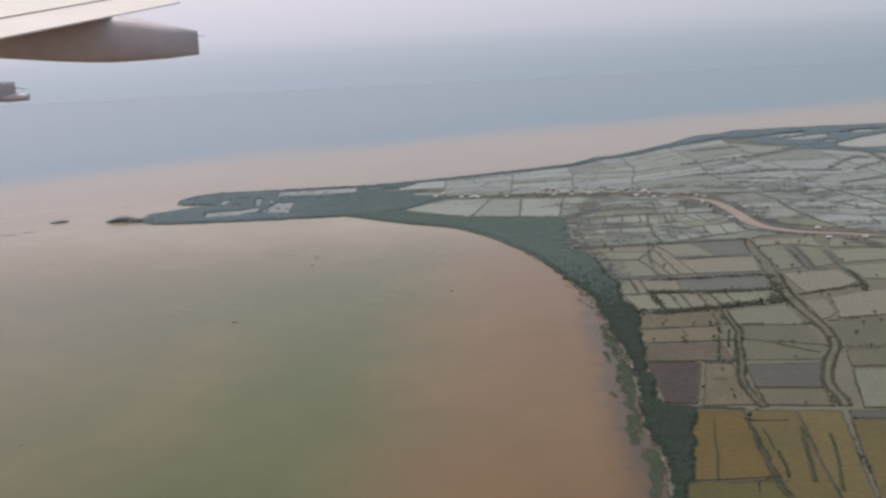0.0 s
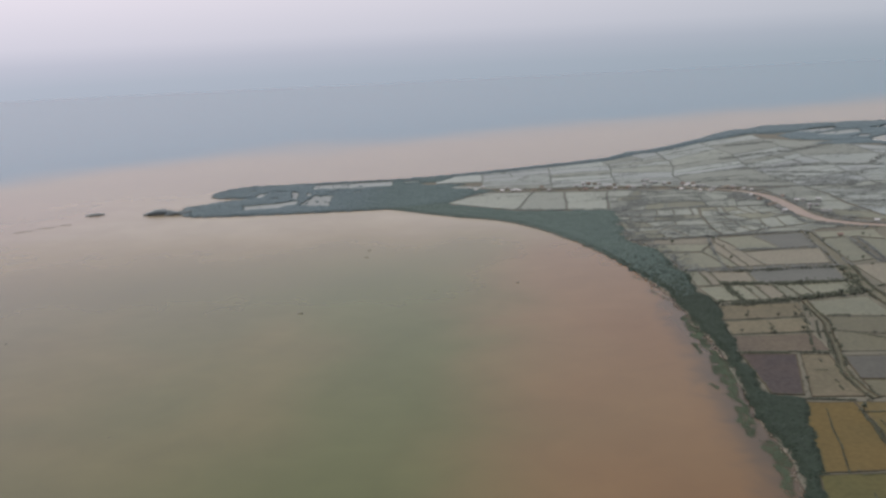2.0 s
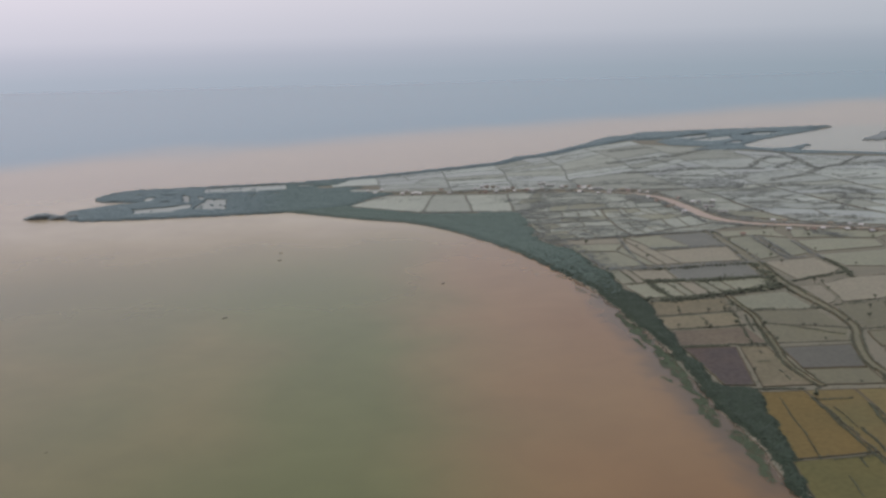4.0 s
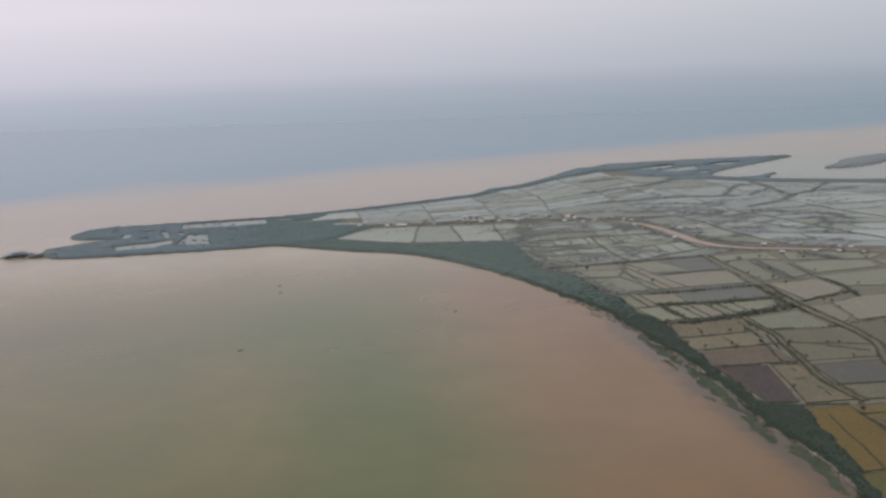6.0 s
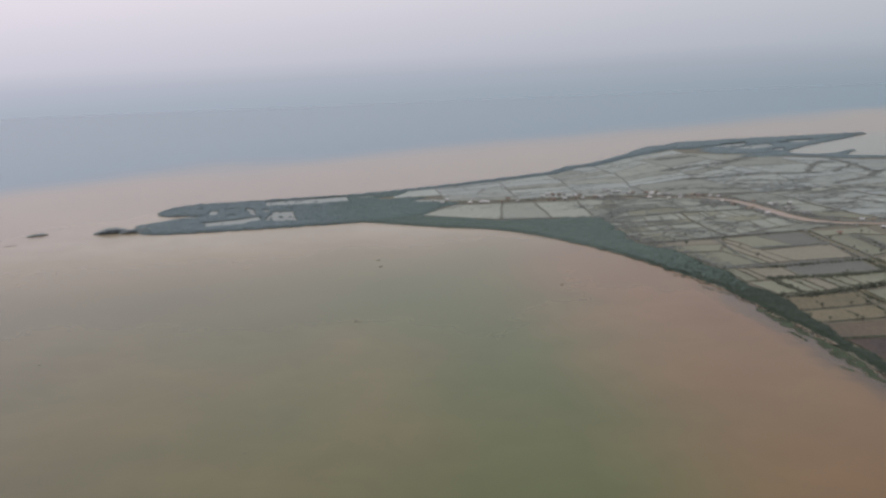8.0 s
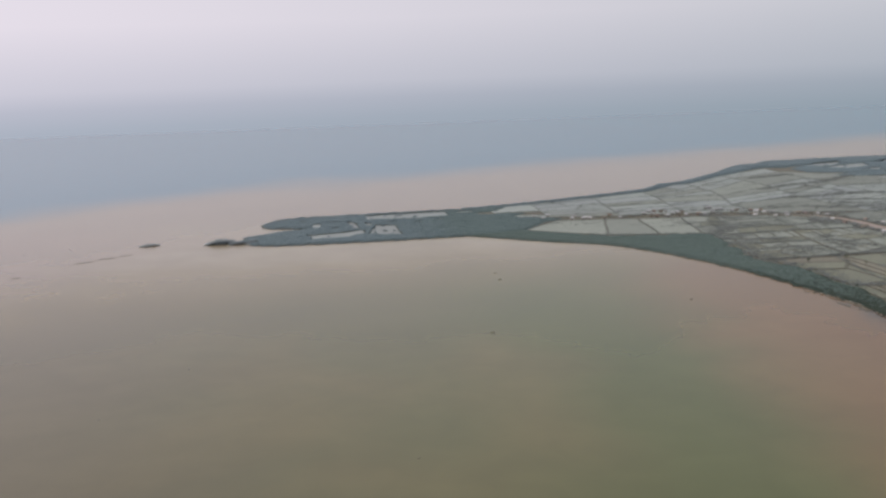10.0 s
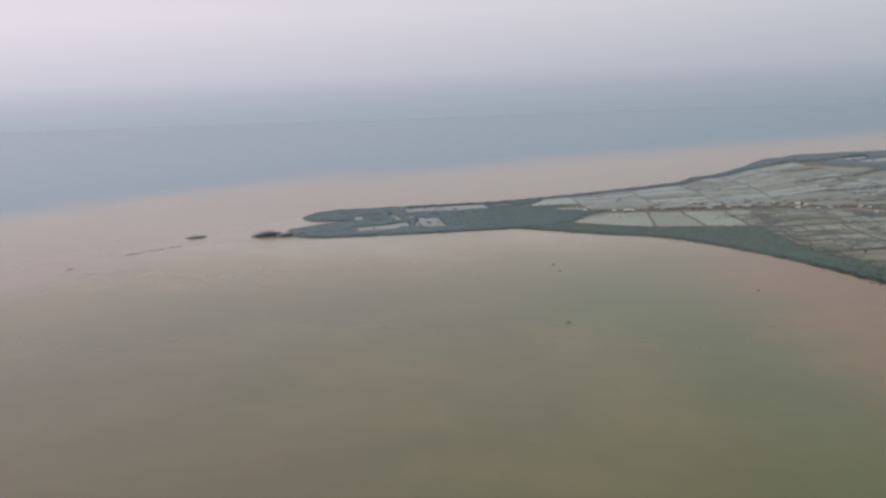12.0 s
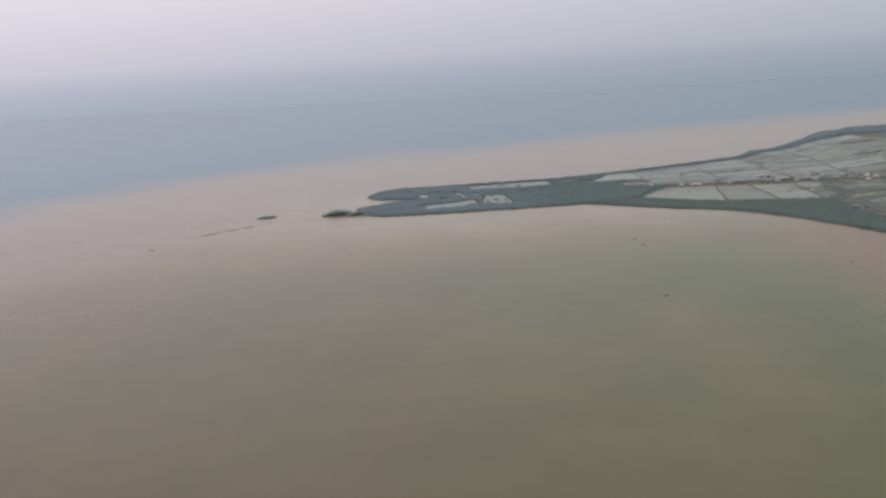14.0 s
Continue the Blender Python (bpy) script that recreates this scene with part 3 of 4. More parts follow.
block([(207, 636), (209, 668), (256, 662), (250, 629)], 9e9, [POND_NEAR], label="grey-brown fish pond with earth banks")
block([(156, 820), (163, 862), (235, 860), (227, 820)], 9e9, [POND_TAN], label="tan shallow pond with low earth banks")
block([(152, 781), (155.5, 816), (226, 816), (216, 779)], 9e9, [POND_TAN], label="tan shallow pond with low earth banks")
block([(144, 737), (151.5, 777), (215.5, 775), (213, 730)], 9e9, [POND_MUD], label="mauve-brown muddy pond with low earth banks")
block([(218, 728), (232, 776), (290, 750), (276, 722)], 9e9, [POND_NEAR])
block([(232, 780), (238, 815), (295, 805), (291, 754)], 9e9, [POND_NEAR])
block([(239, 819), (244, 864), (298, 872), (295, 809)], 9e9, [POND_OLIVE])
strip_pond = "narrow strip pond between low earth banks"
block([(168, 876), (163, 926), (204, 927), (206, 875)], 9e9, [POND_OLIVE])
block([(207, 875), (205, 927), (214, 927), (215, 875)], 9e9, [POND_OLIVE], bank=1.2, label=strip_pond)
block([(216, 875), (215, 927), (230, 927), (230, 874)], 9e9, [POND_BROWN], bank=1.2, label=strip_pond)
block([(231, 874), (231, 927), (241, 927), (242, 874)], 9e9, [POND_OLIVE], bank=1.2, label=strip_pond)
block([(243, 874), (242, 927), (256, 926), (256, 874)], 9e9, [POND_OLIVE], bank=1.2, label=strip_pond)
block([(257, 874), (257, 926), (304, 924), (298, 880)], 9e9, [POND_OLIVE])
block([(163, 931), (165, 990), (178, 990), (177, 931)], 9e9, [POND_OLIVE], bank=1.2)
block([(178, 931), (179, 990), (187, 990), (186, 931)], 9e9, [POND_BROWN], bank=1.2, label=strip_pond)
block([(188, 931), (189, 990), (222, 989), (220, 930)], 9e9, [POND_BROWN])
block([(221, 930), (223, 989), (311, 986), (303, 928)], 9e9, [POND_DARK], label="long dark blue-grey fish pond with bushy banks")
block([(166, 1000), (160, 1076), (204, 1070), (212, 1000)], 9e9, [POND_OLIVE])
block([(213, 1000), (205, 1070), (216, 1092), (222, 1000)], 9e9, [POND_OLIVE], bank=1.2, label=strip_pond)
block([(223, 1000), (217, 1093), (228, 1116), (232, 1000)], 9e9, [POND_BROWN], bank=1.2, label=strip_pond)
block([(233, 1000), (229, 1117), (238, 1140), (248, 1000)], 9e9, [POND_BROWN], bank=1.2, label=strip_pond)
block([(249, 1000), (243, 1062), (328, 1070), (313, 997)], 9e9, [POND_BROWN])
block([(243, 1066), (240, 1140), (338, 1146), (329, 1074)], 3600, [POND_OLIVE, POND_OLIVE, POND_DARK])
block([(160, 1080), (150, 1138), (236, 1140), (205, 1074)], 3200, [POND_OLIVE, POND_BROWN])
block([(268, 624), (290, 700), (420, 690), (400, 605)], 7000, near_pond)
block([(290, 704), (300, 741), (440, 741), (420, 694)], 6000, near_pond)
wide = "wide olive-grey fish pond with bushy banks"
for q, m in (([(341, 1105), (381, 1112), (360, 1006), (334, 997)], POND_OLIVE), ([(389, 1106), (414, 1089), (397, 1013), (372, 1003)], POND_OLIVE),
             ([(416, 1076), (452, 1080), (500, 1060), (490, 1024), (407, 1018)], POND_OLIVE), ([(402, 1004), (490, 1010), (480, 937), (440, 938), (402, 948)], POND_OLIVE),
             ([(330, 985), (392, 990), (392, 940), (373, 922), (328, 908)], POND_BROWN), ([(317, 885), (340, 885), (332, 843), (321, 827), (312, 823)], POND_BROWN),
             ([(344, 888), (385, 906), (450, 905), (440, 830), (371, 829), (327, 823), (335, 846)], POND_BROWN),
             ([(321, 814), (367, 820), (436, 818), (420, 746), (335, 746), (303, 748), (312, 803)], POND_NEAR),
             ([(420, 1092), (436, 1136), (490, 1118), (540, 1086), (505, 1066), (452, 1086)], POND_OLIVE),
             ([(347, 1112), (352, 1146), (420, 1144), (414, 1094), (389, 1112)], POND_OLIVE)):
    pond(np.array(q, float), m, 1.3, wide, "fish ponds")
block([(494, 937), (504, 1056), (556, 1070), (538, 934)], 6000, wide_pond)
block([(444, 764), (462, 934), (640, 930), (620, 764)], 8000, near_pond)
block([(432, 600), (444, 760), (620, 760), (600, 590)], 8000, near_pond)
block([(562, 1070), (542, 932), (760, 920), (780, 990)], 8000, wide_pond)
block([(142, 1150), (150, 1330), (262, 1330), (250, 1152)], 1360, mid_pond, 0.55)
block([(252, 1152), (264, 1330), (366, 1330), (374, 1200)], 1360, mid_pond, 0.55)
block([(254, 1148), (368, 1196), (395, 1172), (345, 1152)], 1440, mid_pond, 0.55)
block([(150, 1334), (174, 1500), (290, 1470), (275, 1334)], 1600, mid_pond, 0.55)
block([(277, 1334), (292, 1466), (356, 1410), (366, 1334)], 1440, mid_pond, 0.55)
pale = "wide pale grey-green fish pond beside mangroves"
block([(-70, 1458), (-8, 1530), (62, 1517), (26, 1374)], 9e9, [POND_HAZED_GREEN], label=pale)
block([(28, 1374), (64, 1517), (108, 1506), (92, 1358)], 9e9, [POND_HAZED_GREEN], label=pale)
block([(94, 1358), (110, 1505), (170, 1492), (146, 1342)], 9e9, [POND_HAZED_GREEN], label=pale)
# clearings with ponds in the woods of the spit
CLEAR = [[(-294, 1695), (-223, 1703), (-160, 1706), (-158, 1645), (-221, 1638), (-291, 1643)], [(-297, 1612), (-285, 1609), (-283, 1575), (-294, 1578)],
         [(-280, 1585), (-249, 1575), (-246, 1472), (-296, 1494)], [(-380, 1515), (-330, 1527), (-300, 1548), (-297, 1506), (-327, 1476), (-376, 1474)],
         [(-378, 1631), (-362, 1630), (-361, 1585), (-375, 1588)], [(-324, 1630), (-311, 1628), (-303, 1552), (-315, 1560)]]
CLEAR += [[(x - a, y - b), (x + a, y - b + 3), (x + a + 2, y + b), (x - a + 3, y + b - 4)]
          for x, y, a, b in ((-345, 1640, 12, 6), (-395, 1660, 9, 7), (-255, 1612, 9, 9), (-215, 1600, 8, 8), (-130, 1684, 14, 10), (-178, 1612, 9, 7), (-345, 1572, 9, 8))]
far_slivers = [[(671, 2140), (725, 2180), (786, 2196), (767, 2144), (704, 2102)], [(686, 2076), (751, 2126), (815, 2141), (796, 2078), (735, 2050)],
               [(730, 2002), (774, 2040), (802, 2044), (774, 1994)], [(840, 2148), (893, 2186), (948, 2184), (925, 2134), (877, 2126)]]
CLEAR += far_slivers
for q in CLEAR:
    pond(np.array(q, float), POND_HAZED, 1.5, "pale pond in a clearing among mangroves", "fish ponds")
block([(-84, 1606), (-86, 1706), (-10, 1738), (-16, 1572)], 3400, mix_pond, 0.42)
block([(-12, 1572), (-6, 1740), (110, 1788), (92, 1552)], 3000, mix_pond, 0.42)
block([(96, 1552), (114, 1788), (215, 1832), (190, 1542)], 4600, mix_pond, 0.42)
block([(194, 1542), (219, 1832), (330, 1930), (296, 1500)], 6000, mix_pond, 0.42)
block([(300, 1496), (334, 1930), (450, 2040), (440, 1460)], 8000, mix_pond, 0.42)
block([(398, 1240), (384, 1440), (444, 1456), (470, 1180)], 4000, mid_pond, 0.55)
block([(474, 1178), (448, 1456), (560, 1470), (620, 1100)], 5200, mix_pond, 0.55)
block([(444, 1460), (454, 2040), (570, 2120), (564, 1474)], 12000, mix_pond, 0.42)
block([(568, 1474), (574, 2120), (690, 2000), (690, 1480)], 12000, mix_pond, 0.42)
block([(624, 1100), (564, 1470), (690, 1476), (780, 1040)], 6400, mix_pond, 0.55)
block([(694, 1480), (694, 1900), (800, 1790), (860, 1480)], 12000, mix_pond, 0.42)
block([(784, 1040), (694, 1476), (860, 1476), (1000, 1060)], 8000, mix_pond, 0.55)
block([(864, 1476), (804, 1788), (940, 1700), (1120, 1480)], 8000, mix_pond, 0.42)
# ---- mangrove woods ----
SPIT_WOOD = ragged(curve(SPIT + SPIT[:1], 4), 6, 12)


def wood(polygon, label, spacing, radius, height, rng, level, mat=LEAF, name="mangrove_wood", fade=None, axis=1):
    p = scatter(polygon, spacing, rng)
    if fade:
        p = p[rng.random(len(p)) < np.interp(p[:, axis], *fade)]
    # clearings have uneven edges and single trees left in them
    for q in CLEAR:
        lone = np.array([noise.noise((a / 7, b / 14, 33)) for a, b in p]) > 0.52
        p = p[~inside(ragged(p, 5.0, 12), q) | lone]
    # the canopy rises gently from its edge, where low leaves reach down to the water
    rise = np.clip(edge_distance(p, polygon) / ((4 if polygon is SPIT_WOOD or polygon is OUTER_BELT else 5) * radius), 0, 1)
    r = rng.uniform(0.85, 1.25, len(p)) * radius * (0.75 + 0.5 * rise)
    high = rng.random(len(p)) < (0.05 if polygon is SPIT_WOOD else 0.015) * rise
    r[high] *= 1.3
    z = height * (0.04 + 0.5 * rise + 0.2 * np.array([noise.noise((x / 16, y / 16, 3)) for x, y in p]) * rise
                  + rng.uniform(-0.03, 0.03, len(p)) + 0.1 * high)
    rim = np.concatenate([curve([a, b], spacing) for a, b in zip(polygon, np.roll(polygon, -1, 0))])
    rim = rim + rng.normal(0, spacing, rim.shape)
    if fade:
        rim = rim[rng.random(len(rim)) < np.interp(rim[:, axis], *fade)]
    # towards the edge the crowns reach farther down
    tall = rng.uniform(0.3, 0.42, len(p) + len(rim)) + 0.4 * np.concatenate([1 - rise, np.full(len(rim), 0.3)])
    p, r = np.concatenate([p, rim]), np.concatenate([r, rng.uniform(0.5, 1.15, len(rim)) * radius])
    z = np.concatenate([z, rng.uniform(0.0, 0.06, len(rim)) * height])
    if name == "mangrove_wood" and polygon is OUTER_BELT:
        dry = inside(p, shore)
        p, r, z, tall = p[dry], r[dry], z[dry], tall[dry]
    ob = clumps(name, np.column_stack([p, np.maximum(z, 0.4)]), r, r * tall, mat, rng, level)
    return tagged(ob, label, "mangrove wood", kind="stuff")


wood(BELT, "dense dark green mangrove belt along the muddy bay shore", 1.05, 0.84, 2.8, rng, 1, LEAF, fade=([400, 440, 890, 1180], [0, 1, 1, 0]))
# with distance the haze-tinted leaves gradually replace the dark ones
wood(BELT, "dense mangrove belt on the curved bay shore, tinted blue-green for haze", 1.55, 1.22, 3.2, rng, 1, HAZE_MID_LEAF, fade=([890, 1180], [0, 1]))
wood(SPIT_WOOD, "dense mangrove wood on the tip of the spit, tinted blue for haze", 1.8, 1.3, 3.4, rng, 1, HAZE_BLUE_LEAF, fade=([-300, -160], [1, 0]), axis=0)
wood(SPIT_WOOD, "dense dark green mangrove wood at the root of the spit", 1.8, 1.3, 3.0, rng, 1, HAZE_ROOT_LEAF, fade=([-300, -160], [0, 1]), axis=0)
wood(OUTER_BELT, "long dark mangrove belt along the open sea", 2.7, 2.1, 5.6, rng, 1, HAZE_BLUE_LEAF)
wood(LAGOON_WOOD, "mangroves along the lagoon shore", 2.4, 1.9, 2.8, rng, 1, HAZE_BLUE_LEAF)
wood(LAGOON_EDGE, "mangrove wood between the open sea and the lagoon", 2.8, 2.2, 2.6, rng, 1, HAZE_BLUE_LEAF)
wood(FAR_ISLAND, "low dark mangrove island across the lagoon", 6.0, 4.5, 6, rng, 1, HAZE_PALE_LEAF)
mesh("mud_island", [(*p, 0.2) for p in FAR_ISLAND], [range(len(FAR_ISLAND))], MUD)
tagged(bpy.data.objects["mud_island"], "flat mud island under mangroves across the lagoon", "island", kind="structure")


def islet(middle, length, width, turn, label, bushes, name="mangrove_islet", tall=3.4):
    """A low mud bank with bushes on it."""
    thing = tagged(new(name), label, "islet", "islets off the tip")
    thing.location = (*middle, 0.0)
    c, s = math.cos(radians(turn)), math.sin(radians(turn))
    ring = []
    for a in np.linspace(0, 2 * math.pi, 28, endpoint=False):
        k = 1 + 0.25 * noise.noise((middle[0] + 2 * math.cos(a), middle[1] + 2 * math.sin(a), 1))
        u, v = math.cos(a) * length / 2 * k, math.sin(a) * width / 2 * k
        ring.append(np.array([u * c - v * s, u * s + v * c]))
    v = [(*p, -0.2) for p in ring] + [(*(p * 0.8), 0.35) for p in ring]
    k = len(ring)
    mesh("mud_bank", v, [(i, (i + 1) % k, k + (i + 1) % k, k + i) for i in range(k)] + [range(k, 2 * k)], MUD, thing)
    if bushes:
        p = scatter(np.array(ring) * 1.08, bushes * 0.85, rng)
        r = rng.uniform(0.7, 1.3, len(p)) * bushes * 0.8
        edge = 1 - np.abs((p @ np.array([c, s])) / (length / 2)) ** 2
        # palest haze-tinted leaf tone, which also offsets the shaded sides
        leaves = clumps("leaves", np.column_stack([p, 0.35 + tall * np.maximum(edge, 0) * rng.uniform(0.2, 1.0, len(p))]), r * 1.3, r * 0.9, HAZE_PALE_LEAF, rng, 1)
        leaves.parent = thing
    return thing


islet((-500, 1487), 44, 18, 10, "mangrove-covered islet just off the tip of the spit", 1.6, tall=5.0)
islet((-474, 1476), 30, 10, 14, "clump of mangroves standing in shallow water", 1.5, tall=3.4)
islet((-456, 1478), 20, 12, 35, "clump of mangroves standing in shallow water", 1.6, tall=4.2)
islet((-602, 1502), 24, 8, 18, "small bushy mud islet in brown water", 1.6, tall=1.4)
islet((-621, 1430), 18, 3.2, 10, "thin bare mud bar awash in brown water", 0, "mud_bar")
islet((-643, 1413), 22, 3.6, 14, "thin bare mud bar awash in brown water", 0, "mud_bar")
islet((-667, 1390), 27, 4, 28, "thin bare mud bar awash in brown water", 0, "mud_bar")
islet((-726, 1303), 11, 3, 4, "thin bare mud bar awash in brown water", 0, "mud_bar")

# a faint ring of mud off the tip
k, v = 56, []
for grow, z in ((1.12, -0.16), (1.0, -0.01), (0.88, -0.16)):
    for a in np.linspace(0, 2 * math.pi, k, endpoint=False):
        w = grow + 0.07 * noise.noise((2 * math.cos(a), 2 * math.sin(a), 4))
        v.append((33 * w * math.cos(a) - 5 * w * math.sin(a) - 735, 48 * w * math.sin(a) + 1478, z + 0.14 * noise.noise((4 * math.cos(a), 5 * math.sin(a), 2))))
f = [(r * k + i, r * k + (i + 1) % k, r * k + k + (i + 1) % k, r * k + k + i) for r in (0, 1) for i in range(k)]
tagged(mesh("mud_ring", v, f, material("wet_grey_mud", (0.165, 0.142, 0.135), 0.5, 0.3, 0.1, 0.6)), "faint ring-shaped mud bar awash in brown water", "mud bar")

# young trees in the shallows, sand washed up between them and the belt
spots = []
for q in ([(128, 845), (137, 829), (134, 797), (126, 776), (121, 786)], [(121, 728), (131, 727), (131, 691), (124, 673), (115, 678), (117, 708)],
          [(114, 647), (119, 630), (114, 599), (108, 583), (107, 603)], [(111, 577), (120, 573), (118, 544), (111, 532), (110, 557)],
          [(109, 544), (112, 532), (106, 505), (103, 505)], [(115, 766), (118, 765), (119, 742), (117, 740)], [(105, 676), (108, 676), (111, 652), (109, 652)],
          [(124, 790), (129, 786), (129, 722), (124, 722)], [(118, 680), (123, 675), (119, 640), (114, 640)]):
    k = scatter(ragged(curve(q + q[:1], 3), 3.0, 7), 0.45, rng)
    thick = np.array([noise.noise((a / 3, b / 9, 9)) + 0.6 * noise.noise((a / 1.2, b / 3, 5)) for a, b in k])
    spots.append(k[thick > -0.14] + rng.normal(0, 0.8, (int((thick > -0.14).sum()), 2)))
for x, y in ((112, 980), (117, 972), (123, 941), (120, 914), (124, 903), (127, 893), (118, 925)):
    spots.append(np.array((x, y)) + rng.normal(0, 1, (30, 2)) * (1.6, 3.2))
p = np.concatenate(spots)
r = rng.uniform(0.25, 0.5, len(p))
tagged(clumps("young_mangroves", np.column_stack([p, r * 0.1 + 0.05]), r, r * 0.35, FRINGE, rng, 1),
       "patchy pale green young mangroves in the shallows", "young mangroves", kind="stuff")
for line in ([(121, 960), (127, 925), (131, 900)], [(133, 850), (137, 818), (132, 785), (134, 760), (135, 722), (131, 688)],
             [(128, 676), (126, 646), (120, 615), (121, 580), (122, 553), (118, 535), (111, 505)]):
    c = ragged(curve(line, 2.0), 2.5, 9)
    w = np.array([max(0.3, 1.0 + 3.4 * noise.noise((x / 6, y / 9, 31))) for x, y in c])
    w[[0, -1]] = 0.3
    a, b = band(c, w)
    k = len(c)
    v = [(*q, -0.2) for q in a] + [(*q, 0.62) for q in c] + [(*q, -0.2) for q in b]
    tagged(mesh("sand_bar", v, [(i + o, i + 1 + o, i + 1 + k + o, i + k + o) for o in (0, k) for i in range(k - 1)], SAND),
           "thin pale sand bar washed up against the mangroves", "sand bar", "sand bars along the shore")
# bleached driftwood and branches washed against the trees
c = ragged(curve([(117, 530), (122, 605), (129, 690), (132, 760), (132, 830), (131, 900), (119, 990), (106, 1070)], 2.0), 5, 22)
p = c + rng.normal(0, 0.8, (len(c), 2))
p = p[[noise.noise((x / 9, y / 20, 12)) > 0.0 for x, y in p]]
v, f = [], []
for x, y in p:
    d = rng.normal(0, 1, 2)
    d = d / np.linalg.norm(d) * rng.uniform(0.6, 2.0)
    w = np.array([-d[1], d[0]]) * rng.uniform(0.1, 0.25)
    k = len(v)
    for z in (0.2, 0.75):
        v += [(x + d[0] * s + w[0] * t, y + d[1] * s + w[1] * t, z) for s, t in ((-1, -1), (1, -0.6), (1, 0.6), (-1, 1))]
    f += [(k + 4, k + 5, k + 6, k + 7)] + [(k + i, k + (i + 1) % 4, k + 4 + (i + 1) % 4, k + 4 + i) for i in range(4)]
tagged(mesh("driftwood", v, f, DRIFT), "bleached driftwood washed up along the mangrove edge", "driftwood", kind="stuff")

# ---- bushes and trees on the dikes ----
bush = []
tree_spots = []
for p0, p1, w in edges:
    length = np.linalg.norm(p1 - p0)
    far = (p0[1] + p1[1]) / 2 > 1180
    style = 0.5 + 0.9 * noise.noise((*((p0 + p1) / 2 / 42), 21)) + rng.uniform(-0.15, 0.15)
    if far:
        across = abs(p1[0] - p0[0]) > abs(p1[1] - p0[1])
        gap, size = (0.9, 0.8) if style < (0.6 if p0[1] < 1520 else 0.42) and across else (1.6, 0.7) if style < 0.04 else (9.0, 0.9)
    else:
        gap, size = (1.1, 0.5) if style < 0.22 else (2.2, 0.6) if style < 0.45 else (11.0, 0.85) if style < 0.7 else (30.0, 0.9)
    for t in np.arange(rng.uniform(0, gap), length, gap):
        q = p0 + (p1 - p0) * t / length + rng.normal(0, 0.7, 2)
        if noise.noise((q[0] / 12, q[1] / 12, 4)) < -0.08:
            continue
        s = rng.uniform(0.45, 1.25) * size
        if rng.random() < 0.2 and gap > 5 and q[1] < 1150 and len(tree_spots) < 230:
            tree_spots.append((q, rng.uniform(0.6, 1.15)))
        else:
            bush.append((q[0], q[1], 1.25 + s * 0.45, s))
tree_spots += [(np.array(q, float), 0.9) for q in ((230, 771), (257, 759), (266, 757), (349, 1003), (345, 971), (339, 799), (323, 774), (343, 886), (338, 891),
                                                      (360, 826), (355, 802), (298, 763), (209, 779), (224, 763), (160, 780), (184, 780), (176, 819), (202, 818), (216, 818))]


def hedge(line, wide, tall, size=0.95, gaps=-0.3):
    """A thicket of bushes along a dike or creek, wide metres across."""
    c = ragged(curve(line, 2.0), 1.5, 25)
    for q in np.repeat(c, max(3, int(wide * 2.0 / size ** 2)), 0):
        q = q + rng.normal(0, wide / 2.6, 2)
        if noise.noise((q[0] / 9, q[1] / 9, 5)) + 0.4 * noise.noise((q[0] / 3, q[1] / 3, 8)) > gaps:
            s = rng.uniform(0.45, 1.05) * size
            bush.append((q[0], q[1], 0.7 + rng.uniform(0.0, 0.7) * tall, s))


# old dikes near the bay
hedge([(163, 991), (209, 986), (240, 984), (308, 985), (317, 970)], 10, 2.8, 1.2)
hedge([(152, 871), (194, 866), (246, 875), (304, 888)], 10, 2.8, 1.2)
hedge([(189, 935), (245, 925), (300, 926)], 8, 2.3, 1.1)
hedge([(188, 924), (190, 868)], 5, 2.0)
hedge([(138, 1143), (219, 1147), (263, 1150), (345, 1150)], 7, 2.0)
hedge([(231, 1159), (218, 1081), (206, 992)], 3, 1.2)
hedge([(242, 1074), (292, 1068), (331, 1066)], 7, 2.2, 1.1)
hedge([(358, 993), (392, 997)], 3, 1.5)
hedge([(378, 1108), (366, 1029), (366, 999)], 4, 2.0)
hedge([(386, 1107), (379, 1050), (371, 1000)], 4, 2.0)
hedge([(409, 1073), (400, 1012), (397, 952), (385, 904)], 4, 2.0)
hedge([(324, 903), (370, 919), (394, 926)], 4, 2.0, gaps=-0.1)
hedge([(316, 946), (302, 905), (292, 888)], 8, 2.4, 1.1)
hedge([(460, 1118), (476, 1080)], 16, 2.2, 1.2)
hedge([(142, 735), (186, 729), (213, 725)], 3.0, 1.4, 0.6)
for line in ([(158, 818), (192, 818), (227, 818)], [(152, 779), (181, 779), (215, 777)], [(189, 859), (181, 832)], [(192, 813), (190, 790)],
             [(211, 769), (202, 736)], [(223, 764), (212, 731)]):
    hedge(line, 1.0, 0.9, 0.5, -0.12)
hedge([(217, 778), (244, 772), (280, 738)], 1.4, 1.0, 0.5)
hedge([(245, 819), (304, 812)], 2.4, 1.4, 0.6, -0.15)
hedge([(227, 850), (220, 806), (200, 732)], 1.6, 1.2, 0.5, -0.1)
hedge([(234, 850), (228, 806), (216, 760)], 1.4, 1.2, 0.5, -0.1)
hedge([(302, 746), (335, 745), (420, 742)], 1.2, 1.0, 0.5, -0.1)
hedge([(318, 818), (367, 825), (436, 824)], 1.4, 1.0, 0.5, -0.1)
hedge([(160, 637), (182, 634), (200, 628)], 2.0, 1.0, 0.5, -0.15)
